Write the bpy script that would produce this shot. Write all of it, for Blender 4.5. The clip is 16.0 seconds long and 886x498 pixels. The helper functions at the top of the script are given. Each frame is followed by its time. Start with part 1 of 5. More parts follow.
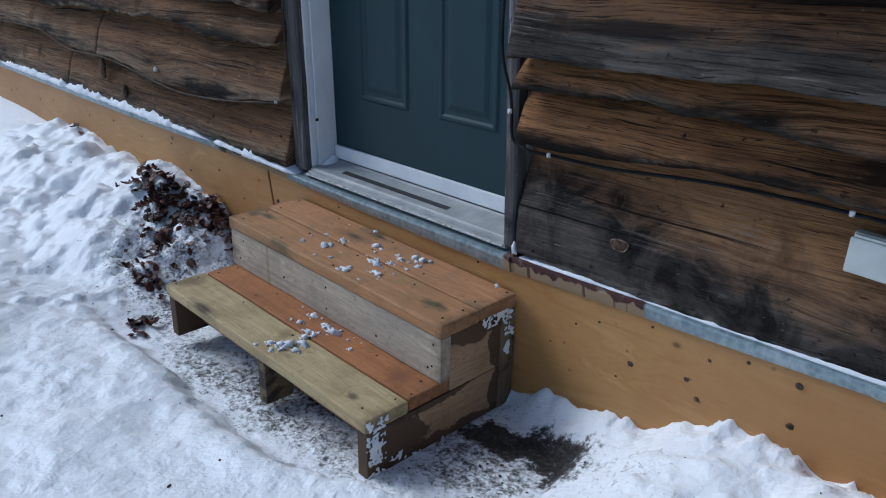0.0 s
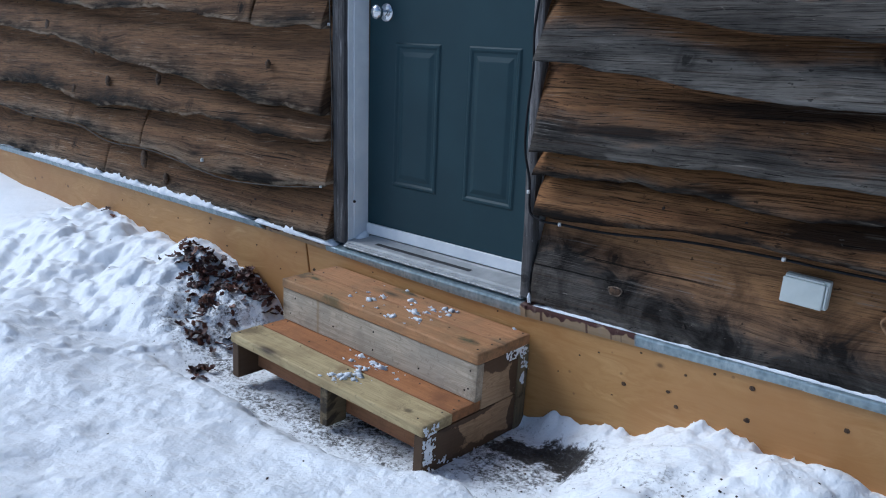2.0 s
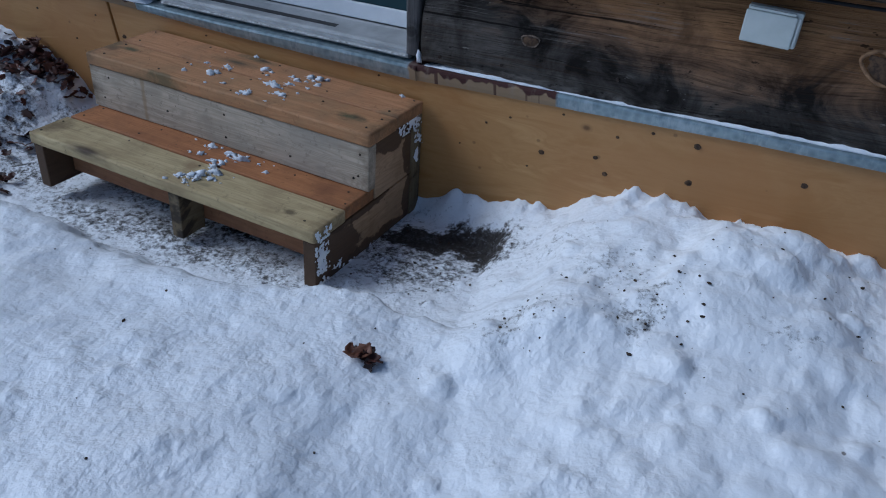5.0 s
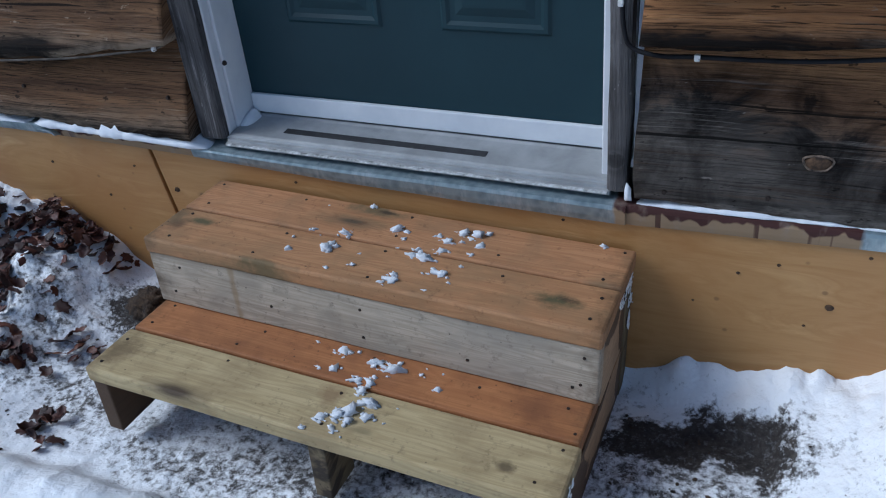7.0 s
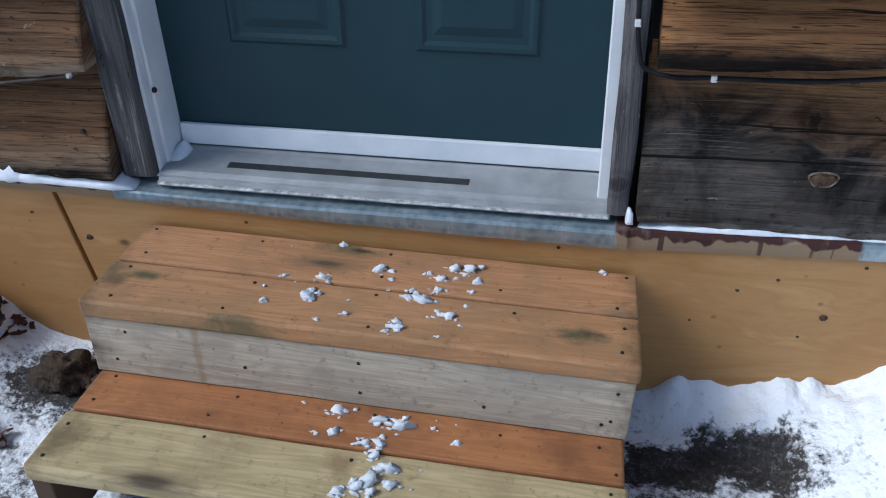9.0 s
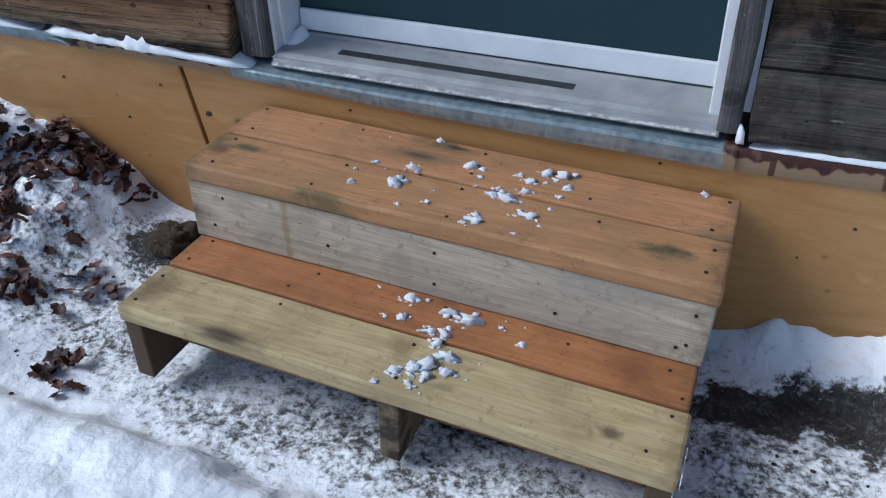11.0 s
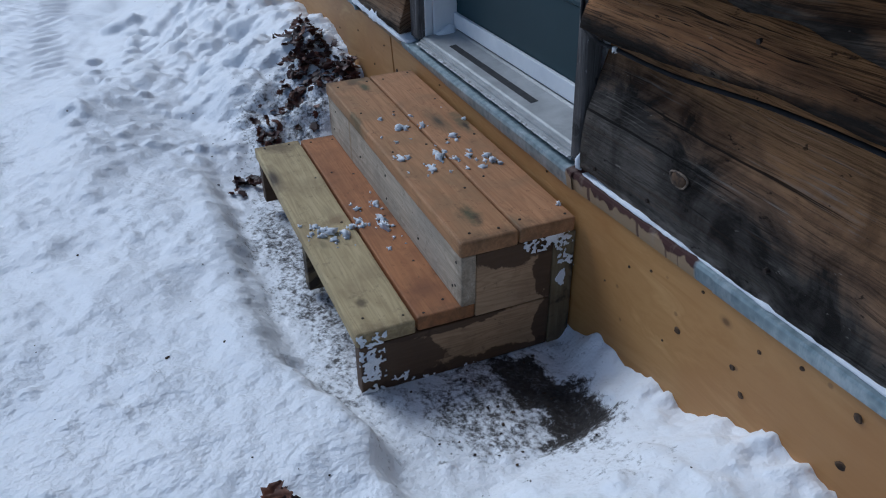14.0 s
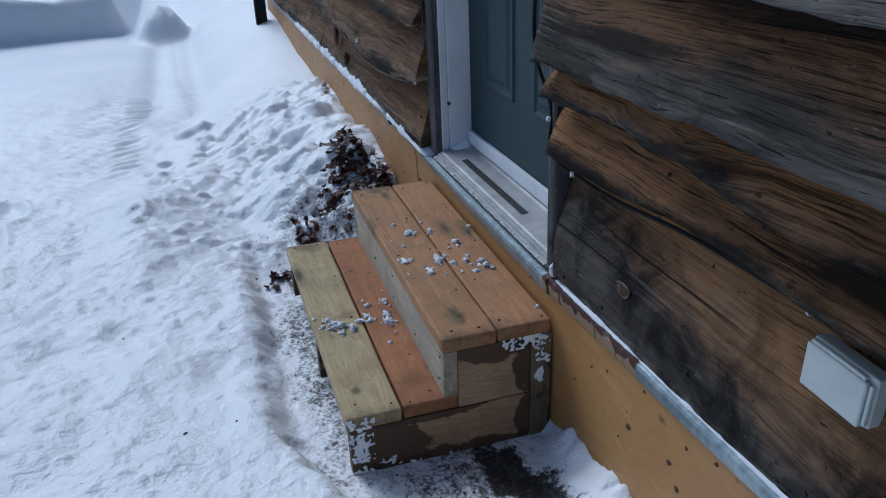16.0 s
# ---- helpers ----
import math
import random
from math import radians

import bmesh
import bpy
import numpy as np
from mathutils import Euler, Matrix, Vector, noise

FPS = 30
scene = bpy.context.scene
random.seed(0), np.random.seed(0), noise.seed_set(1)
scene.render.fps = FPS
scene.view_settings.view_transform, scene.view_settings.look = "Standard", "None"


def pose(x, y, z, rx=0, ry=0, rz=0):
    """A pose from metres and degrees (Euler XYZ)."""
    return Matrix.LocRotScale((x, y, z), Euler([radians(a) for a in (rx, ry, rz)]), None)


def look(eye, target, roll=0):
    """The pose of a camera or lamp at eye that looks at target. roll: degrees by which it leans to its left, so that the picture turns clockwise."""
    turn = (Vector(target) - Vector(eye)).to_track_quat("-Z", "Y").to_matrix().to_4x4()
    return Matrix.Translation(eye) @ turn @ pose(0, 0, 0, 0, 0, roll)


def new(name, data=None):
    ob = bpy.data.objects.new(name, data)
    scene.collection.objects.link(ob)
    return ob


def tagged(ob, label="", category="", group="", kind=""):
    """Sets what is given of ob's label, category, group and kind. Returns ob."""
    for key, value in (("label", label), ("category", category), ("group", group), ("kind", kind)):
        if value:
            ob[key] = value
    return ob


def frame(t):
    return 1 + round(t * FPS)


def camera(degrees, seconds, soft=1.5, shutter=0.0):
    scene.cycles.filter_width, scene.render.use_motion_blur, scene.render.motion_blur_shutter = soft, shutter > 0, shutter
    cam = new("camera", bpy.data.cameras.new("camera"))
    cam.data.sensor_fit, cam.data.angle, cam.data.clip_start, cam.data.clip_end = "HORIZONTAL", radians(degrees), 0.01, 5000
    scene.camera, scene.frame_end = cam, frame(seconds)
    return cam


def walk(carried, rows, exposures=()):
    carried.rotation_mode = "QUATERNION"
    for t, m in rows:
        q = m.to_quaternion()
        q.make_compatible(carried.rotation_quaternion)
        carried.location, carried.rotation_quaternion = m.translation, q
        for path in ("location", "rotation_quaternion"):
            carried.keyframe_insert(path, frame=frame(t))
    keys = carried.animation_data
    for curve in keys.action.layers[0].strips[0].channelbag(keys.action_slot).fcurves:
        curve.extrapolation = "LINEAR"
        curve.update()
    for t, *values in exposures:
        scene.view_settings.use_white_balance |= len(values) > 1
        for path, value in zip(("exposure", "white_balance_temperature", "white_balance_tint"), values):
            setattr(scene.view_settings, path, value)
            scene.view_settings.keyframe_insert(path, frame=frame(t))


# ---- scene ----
EXPOSURE = 0.50
KELVIN = 5500
cam = camera(57.6, 16.0, 1.1)
PATH = [
    (0, (1.306, -1.538, 1.274), (-0.035, -0.249, 0.541), -0.4),
    (0.5, (1.482, -1.749, 1.25), (0.066, -0.459, 0.673), -0.6),
    (1, (1.582, -1.943, 1.294), (0.207, -0.583, 0.785), -0.2),
    (1.5, (1.542, -2.146, 1.341), (0.216, -0.719, 0.888), -0.2),
    (2, (1.521, -2.195, 1.305), (0.235, -0.741, 0.824), 1.6),
    (2.5, (1.515, -2.17, 1.264), (0.315, -0.723, 0.583), 1.1),
    (3, (1.511, -2.16, 1.256), (0.338, -0.701, 0.551), 1.3),
    (3.5, (1.497, -2.154, 1.233), (0.329, -0.719, 0.473), 0.4),
    (3.7, (1.476, -2.141, 1.208), (0.377, -0.708, 0.35), 0.9),
    (5.8, (0.716, -1.771, 1.186), (0.099, -0.182, 0.139), 0.4),
    (6, (0.636, -1.741, 1.197), (0.067, -0.141, 0.141), 0.4),
    (6.5, (0.42, -1.574, 1.225), (-0.21, -0.025, 0.129), -3.0),
    (7, (0.262, -1.402, 1.238), (-0.496, 0.128, 0.196), -6.0),
    (7.5, (0.031, -1.386, 1.239), (-0.447, 0.247, 0.187), -2.4),
    (8, (-0.088, -1.37, 1.278), (-0.435, 0.319, 0.264), -2.6),
    (8.5, (-0.11, -1.362, 1.264), (-0.443, 0.323, 0.24), -2.3),
    (9, (-0.122, -1.372, 1.238), (-0.439, 0.301, 0.189), -1.7),
    (9.5, (-0.163, -1.39, 1.164), (-0.495, 0.271, 0.1), -1.0),
    (10, (-0.182, -1.397, 1.143), (-0.598, 0.208, 0.024), -2.5),
    (10.2, (-0.178, -1.395, 1.134), (-0.628, 0.189, -0.001), -3.1),
    (12.3, (0.593, -1.303, 1.129), (-0.516, -0.033, 0.052), 1.9),
    (12.5, (0.688, -1.278, 1.137), (-0.499, -0.064, 0.08), 1.6),
    (13, (0.927, -1.121, 1.133), (-0.521, -0.202, 0.104), -1.4),
    (13.5, (1.169, -1.047, 1.161), (-0.36, -0.229, 0.165), -0.7),
    (14, (1.358, -0.893, 1.221), (-0.233, -0.238, 0.202), -1.6),
    (14.5, (1.45, -0.676, 1.233), (-0.297, -0.304, 0.334), -1.4),
    (15, (1.49, -0.638, 1.281), (-0.316, -0.245, 0.515), -1.2),
    (15.5, (1.53, -0.688, 1.305), (-0.24, -0.19, 0.52), 0.8),
    (16, (1.6, -0.765, 1.328), (-0.151, -0.235, 0.52), -2.5),
]
walk(cam, [(t, look(eye, target, roll)) for t, eye, target, roll in PATH], [(t, EXPOSURE + e, KELVIN + k, 7) for t, e, k in ((0, -0.28, -150), (1.0, -0.09, -170), (1.5, -0.03, -180), (2.1, -0.05, -180), (2.7, -0.43, -480), (3.7, -0.51, -480), (5.8, -0.82, -500), (6.5, -0.46, -370), (7.0, -0.20, -250), (8.0, 0.07, -80), (9.0, 0.12, -60), (10.2, 0.14, -40), (12.5, -0.29, -170), (13.5, -0.52, -270), (14.5, -0.61, -300), (16, -0.51, -300))])

# ---- light ----
world = bpy.data.worlds.new("winter_sky")
scene.world = world
world.use_nodes = True
wn = world.node_tree.nodes
sky = wn.new("ShaderNodeTexSky")
sky.sky_type, sky.sun_disc = "NISHITA", False
sky.sun_elevation, sky.sun_rotation = radians(44), radians(248)
sky.air_density, sky.dust_density, sky.ozone_density = 1.0, 2.0, 1.0
world.node_tree.links.new(sky.outputs[0], wn["Background"].inputs[0])
wn["Background"].inputs[1].default_value = 0.068
sun = new("sun", bpy.data.lights.new("sun", "SUN"))
sun.data.energy, sun.data.angle, sun.data.color = 1.5, radians(28), (1.0, 0.975, 0.94)
sun.matrix_world = look((-6.67, -2.70, 6.95), (0, 0, 0))


# ---- material helpers ----
class Nodes:
    """A node material with short calls."""

    def __init__(self, name, rough=0.7, metal=0.0):
        self.mat = bpy.data.materials.new(name)
        self.mat.use_nodes = True
        self.t = self.mat.node_tree
        self.bsdf = self.t.nodes["Principled BSDF"]
        self.bsdf.inputs["Roughness"].default_value = rough
        self.bsdf.inputs["Metallic"].default_value = metal

    def put(self, node, key, value):
        if value is None:
            return
        if isinstance(value, bpy.types.NodeSocket):
            self.t.links.new(value, node.inputs[key])
        else:
            node.inputs[key].default_value = value

    def coords(self, kind="Object", scale=(1, 1, 1), shuffle=0.0):
        out = self.t.nodes.new("ShaderNodeTexCoord").outputs[kind]
        m = self.t.nodes.new("ShaderNodeMapping")
        m.inputs["Scale"].default_value = scale
        if shuffle:
            r = self.t.nodes.new("ShaderNodeObjectInfo").outputs["Random"]
            self.put(m, "Location", self.math("MULTIPLY", r, shuffle))
        self.put(m, "Vector", out)
        return m.outputs[0]

    def noise(self, vec, scale, detail=4, rough=0.55, distort=0.0):
        n = self.t.nodes.new("ShaderNodeTexNoise")
        self.put(n, "Vector", vec)
        for k, v in (("Scale", scale), ("Detail", detail), ("Roughness", rough), ("Distortion", distort)):
            self.put(n, k, v)
        return n.outputs["Fac"]

    def voronoi(self, vec, scale, feature="F1", rand=1.0):
        n = self.t.nodes.new("ShaderNodeTexVoronoi")
        n.feature = feature
        self.put(n, "Vector", vec)
        self.put(n, "Scale", scale)
        self.put(n, "Randomness", rand)
        return n.outputs["Distance"]

    def wave(self, vec, scale, distort=4.0, detail=2.0, dscale=1.0):
        n = self.t.nodes.new("ShaderNodeTexWave")
        n.bands_direction = "Y"
        for k, v in (("Vector", vec), ("Scale", scale), ("Distortion", distort), ("Detail", detail), ("Detail Scale", dscale)):
            self.put(n, k, v)
        return n.outputs["Fac"]

    def math(self, op, a, b=0.0, clamp=False):
        n = self.t.nodes.new("ShaderNodeMath")
        n.operation, n.use_clamp = op, clamp
        self.put(n, 0, a)
        self.put(n, 1, b)
        return n.outputs[0]

    def ramp(self, fac, *stops):
        n = self.t.nodes.new("ShaderNodeValToRGB")
        e = n.color_ramp.elements
        while len(e) < len(stops):
            e.new(0.5)
        for el, (p, c) in zip(e, stops):
            el.position = p
            el.color = (c, c, c, 1) if isinstance(c, (int, float)) else (*c, 1)
        self.put(n, 0, fac)
        return n.outputs[0]

    def mix(self, fac, a, b, mode="MIX"):
        n = self.t.nodes.new("ShaderNodeMix")
        n.data_type, n.blend_type = "RGBA", mode
        self.put(n, 0, fac)
        for k, v in ((6, a), (7, b)):
            self.put(n, k, (*v, 1) if isinstance(v, tuple) else v)
        return n.outputs[2]

    def attribute(self, name):
        n = self.t.nodes.new("ShaderNodeAttribute")
        n.attribute_name = name
        return n.outputs["Fac"]

    def random(self):
        return self.t.nodes.new("ShaderNodeObjectInfo").outputs["Random"]

    def split(self, vec):
        n = self.t.nodes.new("ShaderNodeSeparateXYZ")
        self.put(n, 0, vec)
        return n.outputs

    def finish(self, color, bump=None, strength=0.3, distance=0.002, rough=None):
        self.put(self.bsdf, "Base Color", (*color, 1) if isinstance(color, tuple) else color)
        self.put(self.bsdf, "Roughness", rough)
        if bump is not None:
            b = self.t.nodes.new("ShaderNodeBump")
            b.inputs["Strength"].default_value, b.inputs["Distance"].default_value = strength, distance
            self.put(b, "Height", bump)
            self.put(self.bsdf, "Normal", b.outputs[0])
        return self.mat


def lumber(name, dark, light, stain, knot=(0.07, 0.045, 0.025), stain_amount=0.5, ring=5.0, rough=0.75, knots=0.11, wet=0.0, moss=0.0, grainy=0.45, spots=(), damps=()):
    """Sawn softwood board: grain along the local x axis."""
    n = Nodes(name, rough)
    v = n.coords("Object", (1, 1, 1), 40.0)
    kd = n.voronoi(n.coords("Object", (2.1, 7.0, 7.0), 40.0), 1.0)
    push = n.ramp(kd, (0.0, 1.0), (0.3, 0.0))
    flow = n.noise(n.coords("Object", (1.6, 14, 14), 40.0), 1.0, 2, 0.5)
    phase = n.math("ADD", n.math("MULTIPLY", flow, ring * 3.0), n.math("MULTIPLY", push, 3.0))
    rings = n.math("ADD", n.math("MULTIPLY", n.math("SINE", n.math("MULTIPLY", phase, 6.28)), 0.5), 0.5)
    fine = n.noise(n.coords("Object", (7, 300, 300), 40.0), 1.0, 3, 0.6)
    streak = n.noise(n.coords("Object", (2.5, 60, 60), 40.0), 1.0, 4, 0.6)
    blotch = n.noise(v, 6.5, 6, 0.62, 0.5)
    col = n.mix(n.math("MULTIPLY", n.ramp(rings, (0.3, 0.0), (0.95, 1.0)), 0.42), light, dark)
    col = n.mix(n.ramp(streak, (0.42, 0.0), (0.70, grainy)), col, dark)
    col = n.mix(n.ramp(fine, (0.45, 0.0), (0.75, 0.35)), col, tuple(c * 0.6 for c in dark))
    col = n.mix(n.math("MULTIPLY", n.ramp(blotch, (0.46, 0.0), (0.66, 1.0)), stain_amount), col, stain)
    col = n.mix(n.ramp(kd, (0.0, 1.0), (knots * 0.5, 0.95), (knots, 0.45), (knots * 1.9, 0.0)), col, knot)
    x, y, z = n.split(n.coords("Object"))
    for sx, sy, rx, ry, tint, amount in spots:
        dx = n.math("DIVIDE", n.math("SUBTRACT", x, sx), rx)
        dy = n.math("DIVIDE", n.math("SUBTRACT", y, sy), ry)
        d = n.math("SQRT", n.math("ADD", n.math("MULTIPLY", dx, dx), n.math("MULTIPLY", dy, dy)))
        d = n.math("ADD", d, n.math("MULTIPLY", n.math("SUBTRACT", n.noise(v, 30, 5, 0.65), 0.5), 1.6))
        col = n.mix(n.ramp(d, (0.30, amount), (1.0, 0.0)), col, tint)
    if moss:
        green = n.math("MULTIPLY", n.ramp(kd, (knots * 0.8, 0.0), (knots * 1.3, moss), (knots * 2.6, 0.0)), n.ramp(n.noise(v, 28, 4), (0.35, 0.0), (0.6, 1.0)))
        col = n.mix(green, col, (0.13, 0.12, 0.055))
    tip = n.math("ADD", n.math("ABSOLUTE", x), n.math("MULTIPLY", n.math("SUBTRACT", n.noise(v, 22, 5, 0.7), 0.5), 0.16))
    col = n.mix(n.ramp(tip, (0.47, 0.0), (0.53, 0.65)), col, (0.09, 0.055, 0.025))
    dirt = n.ramp(n.noise(v, 42, 5, 0.75), (0.57, 0.0), (0.70, 0.55))
    col = n.mix(dirt, col, tuple(c * 0.4 for c in dark))
    grit = n.math("MULTIPLY", n.ramp(n.voronoi(v, 48), (0.06, 0.8), (0.11, 0.0)), n.ramp(n.noise(v, 7, 3), (0.50, 0.0), (0.58, 1.0)))
    col = n.mix(grit, col, (0.03, 0.022, 0.014))
    if wet:
        damp = n.ramp(n.noise(v, 4.2, 5, 0.62, 0.8), (0.53 - wet * 0.25, 0.0), (0.58 - wet * 0.25, 0.9))
        col = n.mix(damp, col, (0.020, 0.012, 0.007))
    for sx, sz, rx, rz in damps:
        dx = n.math("DIVIDE", n.math("SUBTRACT", x, sx), rx)
        dz = n.math("DIVIDE", n.math("SUBTRACT", z, sz), rz)
        d = n.math("SQRT", n.math("ADD", n.math("MULTIPLY", dx, dx), n.math("MULTIPLY", dz, dz)))
        d = n.math("ADD", d, n.math("MULTIPLY", n.math("SUBTRACT", n.noise(v, 16, 5, 0.6, 0.6), 0.5), 1.3))
        col = n.mix(n.ramp(d, (0.86, 0.88), (0.94, 0.0)), col, (0.045, 0.021, 0.008))
    h = n.math("ADD", n.math("MULTIPLY", fine, 0.7), n.math("MULTIPLY", streak, 0.8))
    return n.finish(col, h, 0.4, 0.0015)


def chipped(n):
    return n.noise(n.coords("UV", (30, 16, 1), 30.0), 1.0, 4, 0.7)


def siding_material(name, grey, brown, black, deep, rise=(0.34, 0.62), lines=0.85, edge=0.0, bend_by=0.012, char=0.0, pale=(0.46, 0.60), shade_stain=(), cloud=False):
    """Weathered slab siding: brown where the board above sheltered it, silvered and blackened where it was bare."""
    n = Nodes(name, 0.82)
    n.bsdf.inputs["Specular IOR Level"].default_value = 0.16
    wave = n.noise(n.coords("UV", (2.4, 7, 1), 30.0), 1.0, 3, 0.5)
    kd = n.voronoi(n.coords("UV", (1.5, 5.0, 1), 30.0), 1.0)
    bend = n.t.nodes.new("ShaderNodeCombineXYZ")
    swirl = n.math("MULTIPLY", n.ramp(kd, (0.0, 1.0), (0.35, 0.0)), 0.03)
    n.put(bend, 1, n.math("ADD", n.math("MULTIPLY", n.math("SUBTRACT", wave, 0.5), bend_by * 2), swirl))

    def uv(sx, sy):
        add = n.t.nodes.new("ShaderNodeVectorMath")
        n.put(add, 0, n.t.nodes.new("ShaderNodeTexCoord").outputs["UV"])
        n.put(add, 1, bend.outputs[0])
        m = n.t.nodes.new("ShaderNodeMapping")
        m.inputs["Scale"].default_value = (sx, sy, 1)
        n.put(m, "Location", n.math("MULTIPLY", n.random(), 30.0))
        n.put(m, "Vector", add.outputs[0])
        return m.outputs[0]

    fine = n.noise(uv(7, 330), 1.0, 3, 0.7)
    grain = n.noise(uv(2.6, 125), 1.0, 5, 0.75)
    mid = n.noise(uv(1.5, 26), 1.0, 6, 0.68)
    patch = n.noise(uv(2.2, 7.0), 1.0, 6, 0.64)
    blot = n.noise(n.coords("UV", (3.5, 11, 1), 30.0), 1.0, 7, 0.66, 0.6)
    if cloud:
        patch = n.noise(n.coords("UV", (5, 6.5, 1), 30.0), 1.0, 7, 0.66, 0.8)
    height = n.attribute("across")
    tone = n.math("MULTIPLY", n.math("SUBTRACT", n.random(), 0.5), 0.16)
    shelter = n.math("ADD", height, n.math("MULTIPLY", n.math("SUBTRACT", patch, 0.5), 1.0))
    if char:
        along = n.split(n.coords("UV"))[0]
        shelter = n.math("SUBTRACT", shelter, n.math("MULTIPLY", n.ramp(along, (0.05, 1.0), (0.42, 0.35), (0.75, 0.0)), char))
    silver = n.math("ADD", n.math("ADD", n.math("MULTIPLY", patch, 0.8 if cloud else 0.55), n.math("MULTIPLY", mid, 0.2 if cloud else 0.45)), tone)
    bare = n.mix(n.ramp(silver, (pale[0], 0.0), (pale[1], 1.0)), black, grey)
    warm = n.mix(n.ramp(mid, (0.34, 0.0), (0.60, 1.0)), deep, brown)
    col = n.mix(n.ramp(shelter, (rise[0], 0.0), (rise[1], 1.0)), bare, warm)
    col = n.mix(n.ramp(blot, (0.58, 0.0), (0.72, 0.6)), col, tuple(c * 1.3 for c in black))
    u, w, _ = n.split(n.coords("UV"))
    # black patches at set spots: lap shade put into the colour, along with stain
    for su, sw, ru, rw in shade_stain:
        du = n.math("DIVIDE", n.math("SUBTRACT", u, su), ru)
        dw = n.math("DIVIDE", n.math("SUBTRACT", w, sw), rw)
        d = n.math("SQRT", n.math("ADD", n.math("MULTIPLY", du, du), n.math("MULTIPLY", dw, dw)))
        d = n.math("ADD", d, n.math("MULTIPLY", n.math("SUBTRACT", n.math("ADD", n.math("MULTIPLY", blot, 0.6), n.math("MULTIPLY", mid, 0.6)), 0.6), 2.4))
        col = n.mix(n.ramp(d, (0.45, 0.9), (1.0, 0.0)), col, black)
    col = n.mix(n.ramp(mid, (0.60, 0.0), (0.70, 0.5)), col, tuple(c * 0.5 for c in deep))
    col = n.mix(n.ramp(grain, (0.54, 0.0), (0.59, 0.4 * lines), (0.65, 0.85 * lines)), col, tuple(c * 0.22 for c in deep))
    col = n.mix(n.ramp(fine, (0.54, 0.0), (0.60, 0.65 * lines)), col, tuple(c * 0.4 for c in black))
    worn = n.math("MULTIPLY", n.ramp(grain, (0.34, 1.0), (0.46, 0.0)), n.ramp(blot, (0.36, 0.75), (0.5, 0.0)))
    col = n.mix(worn, col, tuple(min(1, c * 1.7) for c in grey))
    split = n.noise(uv(0.9, 75), 1.0, 2, 0.5)
    col = n.mix(n.ramp(split, (0.685, 0.0), (0.705, 0.9)), col, tuple(c * 0.25 for c in black))
    if edge:
        rim = n.math("MULTIPLY", n.ramp(height, (0.0, edge), (0.035, edge), (0.075, 0.0)), n.math("MULTIPLY", n.ramp(blot, (0.46, 1.0), (0.54, 0.0)), n.ramp(patch, (0.42, 0.15), (0.56, 1.0))))
        col = n.mix(rim, col, tuple(c * 1.7 for c in grey))
    check = n.noise(uv(5, 150), 1.0, 3, 0.6)
    col = n.mix(n.ramp(check, (0.645, 0.0), (0.665, 0.9 * lines)), col, tuple(c * 0.3 for c in black))
    col = n.mix(n.ramp(kd, (0.0, 0.95), (0.045, 0.9), (0.075, 0.35), (0.13, 0.0)), col, tuple(c * 0.35 for c in black))
    burl = n.voronoi(n.coords("UV", (4.2, 3.1, 1), 30.0), 1.0)
    burl = n.math("ADD", burl, n.math("MULTIPLY", n.math("SUBTRACT", chipped(n), 0.5), 0.14))
    col = n.mix(n.ramp(burl, (0.03, 0.95), (0.06, 0.75), (0.075, 0.15), (0.10, 0.45), (0.16, 0.0)), col, tuple(c * 0.35 for c in black))
    chip = n.noise(n.coords("UV", (26, 60, 1), 30.0), 1.0, 3, 0.7)
    col = n.mix(n.ramp(chip, (0.69, 0.0), (0.74, 0.5)), col, tuple(min(1, c * 1.9) for c in grey))
    col = n.mix(n.ramp(chip, (0.31, 0.75), (0.35, 0.0)), col, tuple(c * 0.3 for c in black))
    h = n.math("ADD", n.math("MULTIPLY", grain, -1.0), n.math("MULTIPLY", mid, 0.7))
    h = n.math("ADD", h, n.math("MULTIPLY", fine, -0.4))
    return n.finish(col, h, 1.0, 0.006)


